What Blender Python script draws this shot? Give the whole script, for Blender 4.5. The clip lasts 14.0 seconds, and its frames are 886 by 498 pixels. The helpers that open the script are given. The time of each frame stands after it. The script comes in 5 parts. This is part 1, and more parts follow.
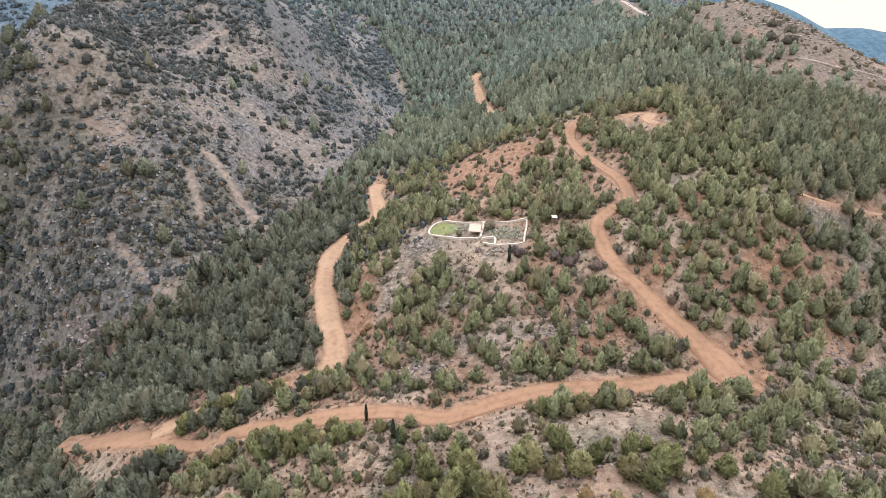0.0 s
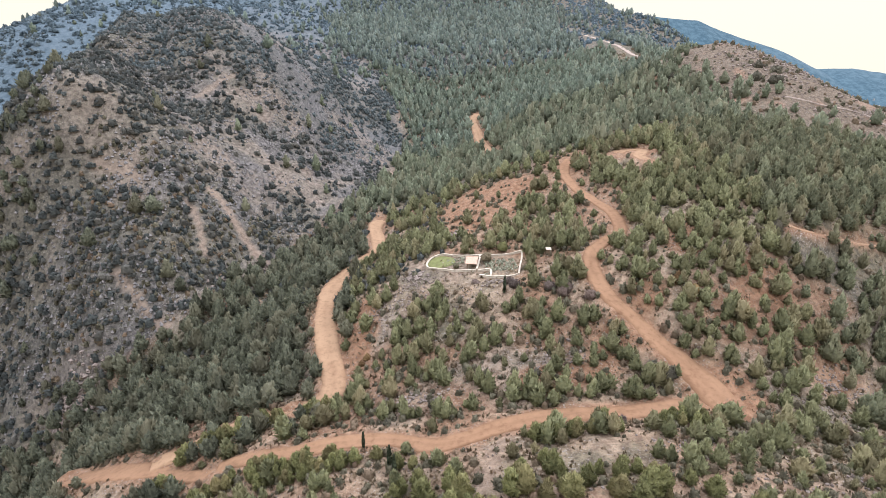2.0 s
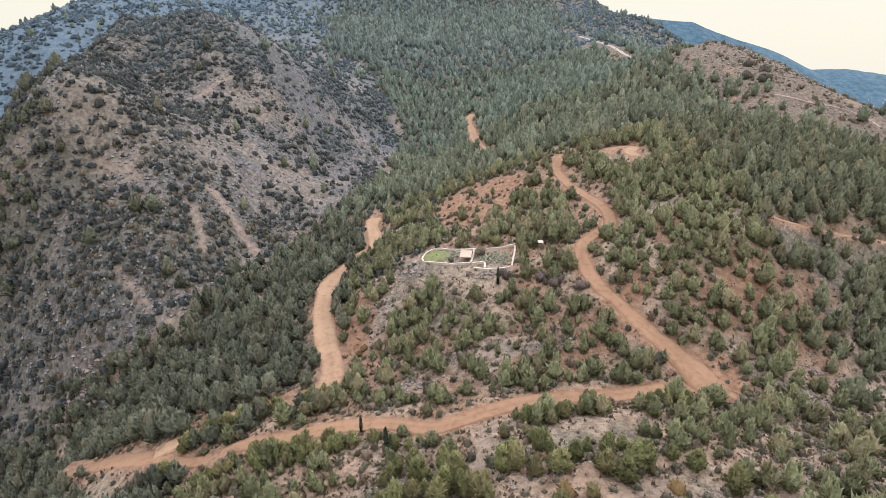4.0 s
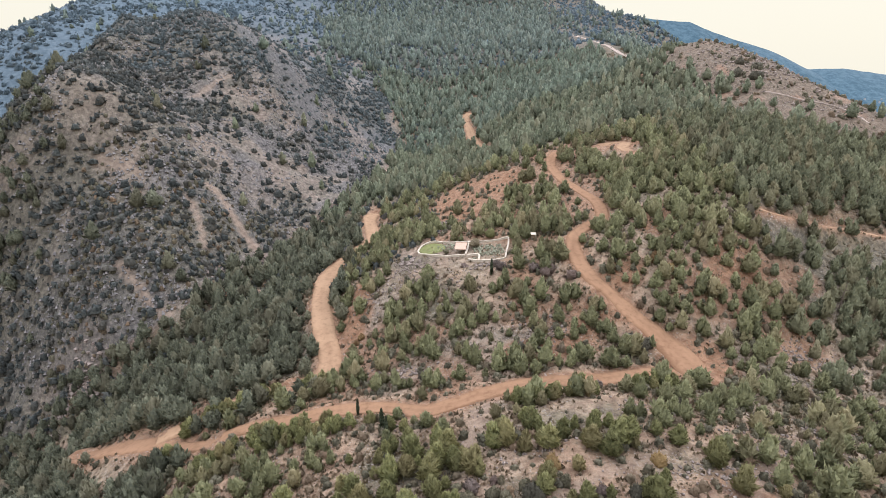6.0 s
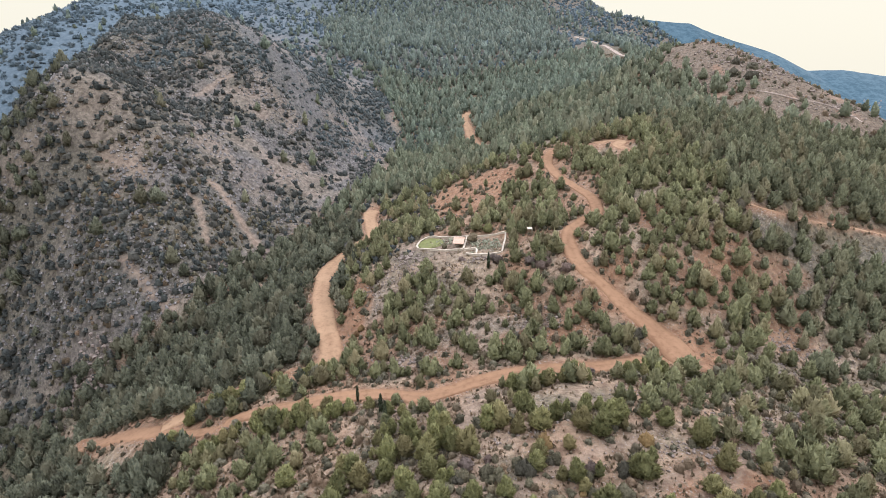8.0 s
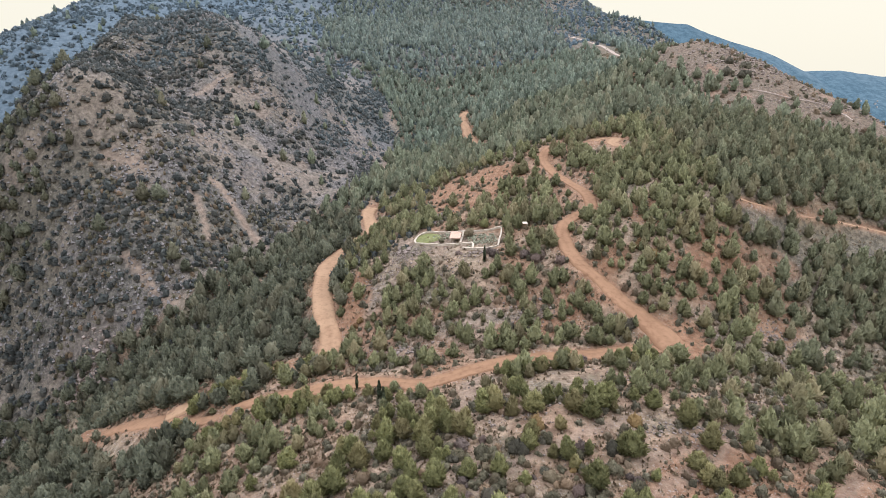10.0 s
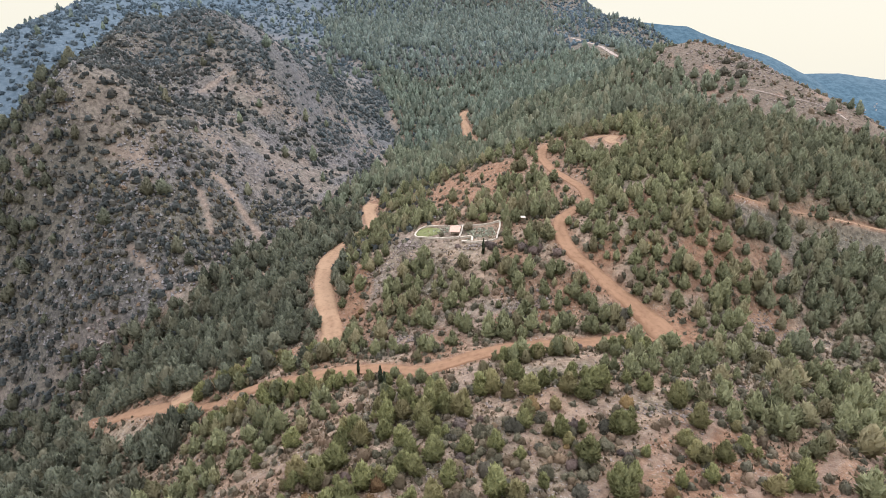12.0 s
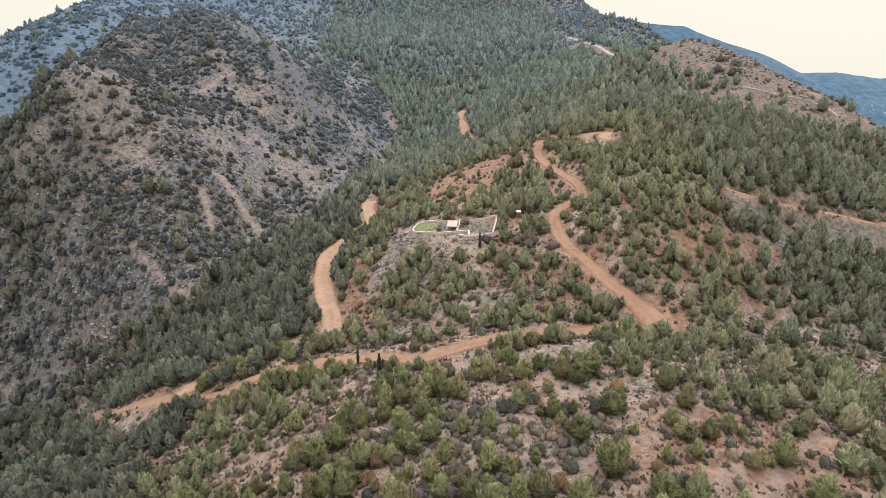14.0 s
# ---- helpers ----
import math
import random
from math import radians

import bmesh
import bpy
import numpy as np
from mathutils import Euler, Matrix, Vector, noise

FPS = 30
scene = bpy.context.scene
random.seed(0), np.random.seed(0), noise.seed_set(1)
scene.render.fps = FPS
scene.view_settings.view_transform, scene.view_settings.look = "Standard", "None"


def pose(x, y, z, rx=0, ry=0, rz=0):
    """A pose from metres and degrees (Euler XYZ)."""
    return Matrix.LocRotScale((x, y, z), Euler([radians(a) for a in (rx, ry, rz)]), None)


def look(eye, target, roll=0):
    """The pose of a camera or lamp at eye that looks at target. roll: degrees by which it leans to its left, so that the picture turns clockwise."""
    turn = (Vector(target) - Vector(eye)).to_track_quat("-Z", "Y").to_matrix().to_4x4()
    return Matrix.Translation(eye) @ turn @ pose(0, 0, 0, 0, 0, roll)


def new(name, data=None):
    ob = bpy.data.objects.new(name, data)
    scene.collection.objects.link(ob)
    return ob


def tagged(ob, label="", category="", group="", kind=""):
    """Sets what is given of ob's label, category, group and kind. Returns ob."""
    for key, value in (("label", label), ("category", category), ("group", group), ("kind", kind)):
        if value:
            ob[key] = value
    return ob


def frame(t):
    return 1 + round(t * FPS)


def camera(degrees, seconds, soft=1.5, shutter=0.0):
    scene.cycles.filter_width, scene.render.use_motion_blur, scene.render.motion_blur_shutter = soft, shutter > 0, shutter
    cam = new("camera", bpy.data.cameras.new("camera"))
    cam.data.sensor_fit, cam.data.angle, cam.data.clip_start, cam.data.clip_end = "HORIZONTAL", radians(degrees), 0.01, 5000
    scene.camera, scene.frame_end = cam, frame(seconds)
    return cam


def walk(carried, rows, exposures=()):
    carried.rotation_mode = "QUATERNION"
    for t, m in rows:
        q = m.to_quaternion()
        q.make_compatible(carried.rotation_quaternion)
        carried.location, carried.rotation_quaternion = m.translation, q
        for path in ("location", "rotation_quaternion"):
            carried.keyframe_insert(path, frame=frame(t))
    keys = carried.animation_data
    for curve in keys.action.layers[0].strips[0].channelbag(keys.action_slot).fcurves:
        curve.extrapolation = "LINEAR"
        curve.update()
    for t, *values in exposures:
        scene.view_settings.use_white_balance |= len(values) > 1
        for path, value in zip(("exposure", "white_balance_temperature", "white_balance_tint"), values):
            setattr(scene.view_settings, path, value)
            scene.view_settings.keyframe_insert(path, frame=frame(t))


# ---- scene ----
# ---- the camera and its flight ----
cam = camera(78.0, 14.0, soft=0.85)
FLIGHT = [
    (0.0, -2.92, 11.95, 62.35, 67.64, -0.72, 0.42),
    (0.5, -2.57, 11.12, 62.33, 68.63, -0.59, 0.45),
    (1.0, -2.22, 10.27, 62.32, 69.65, -0.42, 0.48),
    (1.5, -1.95, 9.35, 62.31, 70.66, -0.36, 0.49),
    (2.0, -1.74, 8.40, 62.17, 71.65, -0.34, 0.50),
    (2.5, -1.57, 7.48, 61.95, 71.78, -0.35, 0.46),
    (3.0, -1.42, 6.48, 61.71, 71.82, -0.26, 0.39),
    (5.5, -0.31, 1.78, 60.43, 71.95, 0.08, -0.04),
    (6.0, -0.12, 0.86, 60.19, 71.96, 0.04, -0.01),
    (6.5, 0.00, 0.00, 60.00, 72.00, 0.00, 0.00),
    (7.0, 0.10, -0.88, 59.83, 72.02, -0.02, 0.01),
    (7.5, 0.26, -1.74, 59.70, 72.03, -0.04, 0.03),
    (8.0, 0.37, -2.58, 59.48, 72.06, -0.04, 0.03),
    (10.5, 0.73, -6.78, 58.54, 72.16, -0.06, -0.21),
    (11.0, 0.70, -7.61, 58.24, 72.18, -0.15, -0.24),
    (11.5, 0.68, -8.52, 58.00, 72.22, -0.21, -0.20),
    (12.0, 0.68, -9.42, 57.75, 72.24, -0.28, -0.11),
    (12.5, 0.76, -10.27, 57.49, 72.30, -0.28, -0.08),
    (13.0, 0.84, -11.08, 57.23, 72.30, -0.22, -0.05),
    (13.5, 0.92, -11.91, 57.01, 72.28, -0.18, -0.07),
    (14.0, 1.15, -12.74, 56.86, 72.34, -0.04, -0.27),
]
walk(cam, [(t, pose(x, y, z, rx, ry, rz)) for t, x, y, z, rx, ry, rz in FLIGHT],
     exposures=[(0.0, 0.28, 6230, 14), (1.5, 0.26, 6230, 14), (2.4, 0.09, 6230, 14), (3.0, 0.04, 6230, 14), (14.0, 0.04, 6230, 14)])

# ---- sky and light: a bright overcast day ----
SUN_EL, SUN_AZ = radians(48), radians(60)       # azimuth clockwise from +y
world = bpy.data.worlds.new("overcast_sky")
scene.world = world
world.use_nodes = True
wn, wl = world.node_tree.nodes, world.node_tree.links
wn.clear()
sky = wn.new("ShaderNodeTexSky")
sky.sky_type, sky.sun_disc = "NISHITA", False
sky.sun_elevation, sky.sun_rotation = SUN_EL, SUN_AZ
sky.dust_density, sky.air_density = 4.0, 1.0
clear = wn.new("ShaderNodeBackground")
clear.inputs["Strength"].default_value = 0.08
wl.new(sky.outputs[0], clear.inputs["Color"])
cloud = wn.new("ShaderNodeBackground")
cloud.inputs["Strength"].default_value = 1.0
# an even cloud cover, creamy at the horizon and brighter and cooler overhead
up = wn.new("ShaderNodeTexCoord")
split = wn.new("ShaderNodeSeparateXYZ")
wl.new(up.outputs["Generated"], split.inputs[0])
rise = wn.new("ShaderNodeMapRange")
rise.inputs[1].default_value, rise.inputs[2].default_value = 0.15, 0.8
wl.new(split.outputs["Z"], rise.inputs[0])
cover = wn.new("ShaderNodeMix")
cover.data_type = "RGBA"
cover.inputs[6].default_value = (1.03, 0.985, 0.80, 1)
cover.inputs[7].default_value = (3.1, 3.25, 3.55, 1)
wl.new(rise.outputs[0], cover.inputs[0])
wl.new(cover.outputs[2], cloud.inputs["Color"])
veil = wn.new("ShaderNodeMixShader")
veil.inputs[0].default_value = 0.9
wl.new(clear.outputs[0], veil.inputs[1])
wl.new(cloud.outputs[0], veil.inputs[2])
wout = wn.new("ShaderNodeOutputWorld")
wl.new(veil.outputs[0], wout.inputs[0])
sun = bpy.data.lights.new("sun", "SUN")
sun.energy, sun.angle, sun.color = 0.9, radians(16), (1.0, 0.97, 0.92)
sun_ob = new("sun", sun)
sun_ob.matrix_world = look((0, 0, 0), (-math.sin(SUN_AZ) * math.cos(SUN_EL), -math.cos(SUN_AZ) * math.cos(SUN_EL), -math.sin(SUN_EL)))

# ---- landforms: crests, stream lines, benches and roads, each (x, y, height) ----
ROADS = {
    "road_front": [(45, 90.6, 6.8), (38.3, 89.4, 7.4), (28.1, 86.6, 8), (18, 86.7, 7.2), (8.7, 85.4, 6), (1.6, 83.4, 4.7), (-3.4, 82.7, 3.8), (-10.7, 85.5, 2.2), (-18.9, 85.8, 1.7), (-26.9, 84.7, 1.5), (-34.9, 86.4, -1.2), (-39.7, 87.3, -4), (-43, 86.9, -6.2), (-48.9, 89.6, -9.4), (-57.9, 95.6, -13.1), (-68.1, 100.1, -17), (-78, 104.9, -21.9), (-88, 111, -29.3)],
    "road_west": [(-32, 101.6, -3.1), (-27.5, 102.6, -2.4), (-25.3, 105.5, -2.2), (-25.4, 110, -2.2), (-27.7, 118.2, -1.1), (-30.5, 127.3, 0.6), (-32.9, 136, 1.6), (-33.8, 145.8, 2.6), (-32.8, 153.6, 3.5), (-29.5, 160, 5.3), (-25, 168, 6.9), (-23.5, 177, 6.8), (-26.6, 192.4, 6.4), (-27.4, 201, 7.3), (-25.2, 206, 8.9)],
    "road_low": [(-29, 101.8, -2.6), (-34.1, 101.6, -3.6), (-39.2, 102, -5.1), (-44.5, 100.9, -6.9), (-53.4, 99.4, -10.6), (-60, 97.5, -13.7)],
    "road_east": [(47.2, 89, 6.9), (46.2, 91.5, 6.8), (44.9, 95.8, 8.1), (41.8, 100, 10.3), (38.7, 103.5, 12.4), (35.7, 108.2, 15.5), (32.8, 111.5, 17.4), (30.7, 116.7, 19.6), (30.3, 122.8, 20.9), (32, 128.8, 21.9), (36.6, 133.5, 23.1), (40.7, 137.4, 24), (42.4, 151, 25.3), (38.9, 164.2, 26.7), (36, 176.8, 28.8), (36.5, 187, 30.9), (40.7, 197.4, 33.3)],
    "road_far": [(23, 262, 23.6), (20.7, 283.8, 21.8), (16.9, 324.7, 23.1), (16.1, 344.9, 26.1), (14, 366.3, 29.5), (18.5, 384.2, 33.4)],
    "hairpin": [(53, 188, 35.2), (56.2, 191, 36.3), (61.9, 189.1, 37.5), (58.7, 182.3, 35.9), (59.9, 175.6, 35.4)],
    "road_right": [(74.1, 130.8, 29.6), (77.3, 130, 28.3), (82.7, 130.3, 26.5), (95.1, 135.6, 23), (108.1, 140.5, 19.6), (118, 141, 18.1), (130, 141, 15)],
}
FORMS = {
    "near_brow": [(-75, 50, -16.1), (-52, 46, -6.9), (-28, 48, 2.1), (0, 48, 9.6), (25, 48, 11.6), (48, 50, 9.5), (75, 55, 4.3)],
    "near_back": [(-80, 15, -7.5), (-25, 20, 9.2), (30, 20, 11.9), (80, 20, 4.8)],
    "front_bench": [(-78, 80, -22.3), (-60, 74, -15.2), (-35, 70, -3.8), (-12, 70, 4.4), (12, 68, 9.9), (35, 66, 12.2), (60, 68, 8.6), (85, 85, 1.1)],
    "hill_face": [(-14, 112, 3.1), (0, 108, 6.8), (15, 104, 8.6), (30, 100, 9)],
    "hill_mid": [(-20, 130, 7.1), (-8, 125, 10.1), (5, 120, 13.1), (20, 116, 15.2)],
    "terrace": [(-6, 141, 14.7), (5, 137, 16.4), (17, 137, 18.6), (15, 127, 16.7)],
    "spur": [(-12, 160, 12.4), (-2, 160, 15.6), (4, 184, 19.6), (13, 188, 23.8), (24, 189, 27.6), (25, 152, 21.5), (20, 165, 21.9), (36, 199, 32.1)],
    "east_low": [(60, 100, 10), (72, 101, 3.3), (88, 112, 8.6), (110, 130, 11.8), (85, 97, 1.9)],
    "east_mid": [(52, 112, 20.2), (55, 135, 28.3), (66, 128, 28.8), (80, 122, 21.9), (100, 140, 22.7)],
    "east_high": [(58, 158, 32), (75, 158, 37.7), (95, 165, 37.8), (120, 172, 33.2), (145, 185, 26.3)],
    "east_bench": [(55, 215, 37.5), (80, 215, 42.5), (105, 215, 44.7), (135, 215, 43.1), (163, 214, 39)],
    "east_crest": [(173, 220, 41.0), (158, 233, 48.0), (180, 236, 43.8), (192, 232, 36.4), (146, 262, 61.1), (130, 252, 57.1), (112, 252, 52.5), (146, 316, 74.8), (129, 319, 73.4)],
    "ridge": [(48, 235, 35.1), (67, 260, 41.6), (89, 293, 54), (91, 336, 58.5), (115, 336, 63.2), (133, 434, 70.1)],
    "gully": [(-121, 147, -39.6), (-108, 143, -35.9), (-100, 147, -26.3), (-84, 153, -13.3), (-71, 168, -6), (-62, 188, -3.9), (-50, 209, 3.8), (-37, 247, 10.2), (-30, 288, 10.6), (-26, 340, 14.4), (-35, 422, 38.8)],
    "forest_far": [(15, 330, 23), (14, 374, 30.8), (26, 423, 40.8), (65, 457, 58.3), (-6, 429, 37.9), (40, 300, 31.7), (62, 280, 40.9)],
    "west_foot": [(-147, 163, -38.2), (-134, 163, -18.5), (-114, 152, -21.9), (-103, 160, -4), (-90, 157, -9.7), (-83, 166, -2.2), (-135, 172, -3.5)],
    "west_face": [(-131, 187, 18.3), (-115, 193, 28.5), (-96, 168, 5.2), (-88, 204, 20.3), (-72, 226, 16.6), (-101, 204, 32.4), (-61, 266, 19.8), (-48, 352, 24.9)],
    "west_crest": [(-166, 208, 43.3), (-157, 213, 51.3), (-141, 207, 55.1), (-134, 209, 57.4), (-127, 219, 55.7), (-119, 227, 49.9), (-110, 228, 44.3), (-154, 238, 63.8), (-161, 265, 70.6), (-172, 305, 80.0), (-191, 351, 91.2)],
    "west_knob": [(-124, 276, 54.4), (-97, 265, 41.8), (-94, 294, 58.2), (-113, 304, 71.5), (-135, 329, 91.6), (-81, 318, 54.5), (-76, 314, 43), (-63, 389, 51.2)],
    "massif": [(-187, 692, 126.6), (-96, 751, 126), (-114, 608, 97.1), (-44, 538, 78.2), (-235, 719, 132.4), (-17, 737, 127.7), (-272, 748, 142.2), (-366, 662, 132.6), (195, 690, 120.5), (-374, 494, 87.4), (-363, 810, 206.8), (-156, 919, 241.8), (97, 909, 232.2), (-360, 620, 131.9), (138, 784, 142.5), (42, 794, 147.1), (-421, 680, 125.6), (-342, 472, 89), (-297, 407, 62.9), (246, 702, 114.2), (120, 548, 90.4), (135, 472, 78.9), (104, 610, 97.4)],
    "outside": [(-520, 620, 40.1), (-560, 800, 60.1), (-300, 960, 200.1), (0, 1020, 230.1), (230, 960, 170), (340, 760, 30.2), (420, 500, -60), (330, 250, -40), (185, 335, 50.2), (200, 290, 38), (215, 245, 22.3), (225, 215, 5), (255, 520, 40.1), (240, 120, -10.1), (150, 60, -5), (100, 0, 5), (0, -40, 19.9), (-100, 0, -10), (-170, 80, -60.2), (-260, 160, -40.1), (-330, 300, 0.1)],
    "back_valley": [(-206, 419, 66.6), (-171, 402, 70.0), (-219, 407, 68.1), (-138, 404, 68.0), (-221, 488, 87.0)],
    "west_hollow": [(-215, 270, 2), (-240, 320, 18), (-205, 228, -22), (-268, 368, 38)],
    "ravine_bed": [(-116, 246, 44.0), (-125, 253, 45.8), (-138, 264, 50.6), (-157, 295, 60.9), (-183, 337, 74.8)],
}
ROAD_WIDTH = {"road_front": 3.5, "road_west": 5.0, "road_low": 3.6, "road_east": 3.5, "road_far": 5.5, "hairpin": 4.0, "road_right": 3.2}
rng = np.random.default_rng(7)


def lattice(ix, iy, seed):
    """A repeatable random number, 0 to 1, for every cell of a grid."""
    v = (ix.astype(np.int64) * 374761393 + iy.astype(np.int64) * 668265263 + seed * 2147483647) & 0xFFFFFFFF
    v = ((v ^ (v >> 13)) * 1274126177) & 0xFFFFFFFF
    return ((v ^ (v >> 16)) & 0xFFFF) / 65535.0


def value_noise(x, y, size, seed=0):
    x, y = np.asarray(x, float) / size, np.asarray(y, float) / size
    ix, iy = np.floor(x), np.floor(y)
    fx, fy = x - ix, y - iy
    fx, fy = fx * fx * (3 - 2 * fx), fy * fy * (3 - 2 * fy)
    a, b = lattice(ix, iy, seed), lattice(ix + 1, iy, seed)
    c, d = lattice(ix, iy + 1, seed), lattice(ix + 1, iy + 1, seed)
    return (a + (b - a) * fx) * (1 - fy) + (c + (d - c) * fx) * fy


def fbm(x, y, size, octaves=4, seed=0):
    total, amp, norm = 0.0, 1.0, 0.0
    for k in range(octaves):
        total = total + amp * value_noise(x, y, size / 2 ** k, seed + 17 * k)
        norm, amp = norm + amp, amp * 0.5
    return total / norm


def smooth(a, b, v):
    t = np.clip((v - a) / (b - a), 0, 1)
    return t * t * (3 - 2 * t)


def kernel(r2):
    return 0.5 * r2 * np.log(r2 + 1e-12)


KNOTS = np.array(list(dict.fromkeys(p for lines in (ROADS, FORMS) for line in lines.values() for p in line)), float)
_q = KNOTS[:, :2] / 100
_n = len(_q)
_a = np.zeros((_n + 3, _n + 3))
_a[:_n, :_n] = kernel(((_q[:, None] - _q[None]) ** 2).sum(-1)) + 0.01 * np.eye(_n)
_a[:_n, _n] = _a[_n, :_n] = 1
_a[:_n, _n + 1:], _a[_n + 1:, :_n] = _q, _q.T
_w = np.linalg.solve(_a, np.r_[KNOTS[:, 2], 0, 0, 0])


def bare_height(x, y):
    """The land between its crests and streams, without roads and roughness."""
    x, y = np.atleast_1d(np.asarray(x, float)), np.atleast_1d(np.asarray(y, float))
    out = np.empty(x.shape)
    for i in range(0, len(x), 20000):
        q = np.stack([x[i:i + 20000], y[i:i + 20000]], -1) / 100
        out[i:i + 20000] = kernel(((q[:, None] - _q[None]) ** 2).sum(-1)) @ _w[:_n] + _w[_n] + q @ _w[_n + 1:]
    far = smooth(700, 1050, np.hypot(x, y - 400))
    plain = -230 + 60 * (fbm(x, y, 600, 3, 5) - 0.5)
    return out * (1 - far) + plain * far


def spline(points, step=1.0):
    """A smooth line through the points, sampled about every step metres."""
    p = np.array(points, float)
    p = np.vstack([2 * p[0] - p[1], p, 2 * p[-1] - p[-2]])
    out = []
    for i in range(1, len(p) - 2):
        n = max(2, int(np.linalg.norm(p[i + 1, :2] - p[i, :2]) / step))
        t = np.linspace(0, 1, n, endpoint=False)[:, None]
        a, b, c, d = p[i - 1:i + 3]
        out.append(0.5 * (2 * b + (c - a) * t + (2 * a - 5 * b + 4 * c - d) * t ** 2 + (3 * b - a - 3 * c + d) * t ** 3))
    return np.vstack(out + [p[-2:-1]])


LINES = {k: spline(v) for k, v in ROADS.items()}


def near_line(x, y, line):
    """Distance to a line, and the line's height there."""
    best, h = np.full(x.shape, 1e9), np.zeros(x.shape)
    lo, hi = line.min(0) - 30, line.max(0) + 30
    sel = np.nonzero((x > lo[0]) & (x < hi[0]) & (y > lo[1]) & (y < hi[1]))[0]
    for i in range(0, len(sel), 8000):
        s = sel[i:i + 8000]
        d = (x[s, None] - line[None, :, 0]) ** 2 + (y[s, None] - line[None, :, 1]) ** 2
        j = d.argmin(1)
        best[s], h[s] = np.sqrt(d[np.arange(len(s)), j]), line[j, 2]
    return best, h


def widened(k, x, y):
    """How much wider a road is here than its usual width."""
    if k == "road_east":
        return 2.6 * smooth(108, 97, y)
    if k == "road_front":
        return 1.8 * smooth(-56, -62, x)
    return 0.0 * x


def roads_at(x, y):
    """Distance beyond the nearest road's edge (negative on it), that road's height, and its half width."""
    gap, h = np.full(x.shape, 1e9), np.zeros(x.shape)
    for k, line in LINES.items():
        d, z = near_line(x, y, line)
        d = d - (ROAD_WIDTH[k] + widened(k, x, y)) / 2
        m = d < gap
        gap[m], h[m] = d[m], z[m]
    return gap, h


for k in LINES:     # roads run evenly: their heights are those of the land, smoothed
    z = bare_height(LINES[k][:, 0], LINES[k][:, 1])
    pad = np.pad(z, 6, mode="edge")
    LINES[k][:, 2] = np.convolve(pad, np.ones(13) / 13, "valid")

STREAM = ([20, 60, 120, 143, 153, 168, 188, 209, 247, 288, 340, 422, 500, 600, 900],
          [-280, -240, -175, -132, -84, -71, -62, -50, -37, -30, -26, -40, -80, -115, -175])


def west_side(x, y, soft=8.0):
    """1 on the rocky mountain across the stream, 0 on the wooded spur."""
    wander = 90 * (fbm(x, y, 55, 4, 44) - 0.5) * smooth(380, 480, y)       # an uneven border high in the valley
    return smooth(soft * 0.5, -soft * 0.5, x + wander - np.interp(y, *STREAM))


TRACKS = [    # foot tracks, washes and scree chutes: their widths, and how bare they are
    ([(-88, 203), (-84.3, 202), (-80, 198.5), (-75, 194.7), (-70, 191.4), (-64, 187)], 2.6, 0.95),
    ([(-92, 192.6), (-88.4, 190), (-85, 185), (-81, 178.5)], 1.9, 0.9),
    ([(-104, 166), (-98, 162.3), (-94, 160), (-90, 157), (-85, 155)], 2.0, 0.85),
    ([(47, 62), (38.6, 56.6), (33.3, 54.6), (30, 53.6), (26, 52)], 2.0, 0.52),
    ([(16.1, 41.5), (24.2, 45.6), (31.3, 49.7), (40.6, 56.3)], 2.0, 0.52), ([(31.9, 37.6), (36.9, 42.7), (42.6, 46.9)], 2.0, 0.52), ([(37.8, 37.9), (44.6, 44.3), (53.8, 51.1)], 2.0, 0.52),
    ([(47, 41.1), (57.1, 49.9), (63.9, 54.7)], 2.0, 0.52), ([(9, 51.5), (14, 54), (20.4, 58), (27.2, 61.3)], 1.9, 0.55), ([(-31, 55.1), (-26.3, 56.8), (-19.3, 57)], 1.6, 0.55), ([(-13.5, 40.1), (-8.4, 42.2), (-3, 42.5)], 1.6, 0.55),
    ([(8, 82), (6.3, 79.4), (4.5, 72), (2.4, 68)], 2.3, 0.6),
    ([(-104, 290), (-110, 282), (-118, 270)], 2.6, 0.6), ([(-121, 194), (-114, 193.5), (-108, 192)], 4.0, 0.6),
    ([(-30, 300), (-30, 288), (-31, 276)], 2.5, 0.7), ([(-290, 425), (-284, 400)], 4.0, 0.6), ([(-305, 425), (-298, 404)], 3.0, 0.6), ([(-275, 425), (-270, 404)], 3.0, 0.6),
]


THICKETS = [(-116, 247, 12, 9), (-126, 254, 11, 9), (-139, 266, 12, 11), (-152, 288, 12, 16), (-172, 322, 14, 20), (-186, 345, 14, 20), (-150, 178, 26, 22), (-128, 152, 22, 12), (-112, 160, 12, 10), (-170, 215, 22, 26), (-90, 262, 10, 7), (-137, 270, 8, 30), (-120, 258, 10, 10), (-109, 256, 11, 8), (-170, 314, 12, 28), (-94, 263, 12, 5), (-106, 264, 9, 5), (-135, 287, 18, 22), (-174, 224, 15, 16),
            (-153, 203, 16, 9), (-155, 190, 18, 9), (-117, 176, 19, 6), (-101, 178, 11, 5), (-94, 187, 4, 5), (-124, 166, 20, 5), (-106, 161, 13, 4), (-39, 262, 5, 30), (-64, 348, 13, 6),
            (-54, 213, 7, 5), (-94, 168, 4, 4), (-145, 175, 20, 6), (-140, 164, 16, 9), (-228, 316, 70, 60), (-138, 316, 30, 25), (-76, 350, 19, 10), (-60, 300, 10, 20), (-170, 380, 40, 40), (-75, 172, 7, 6), (-120, 142, 25, 8)]
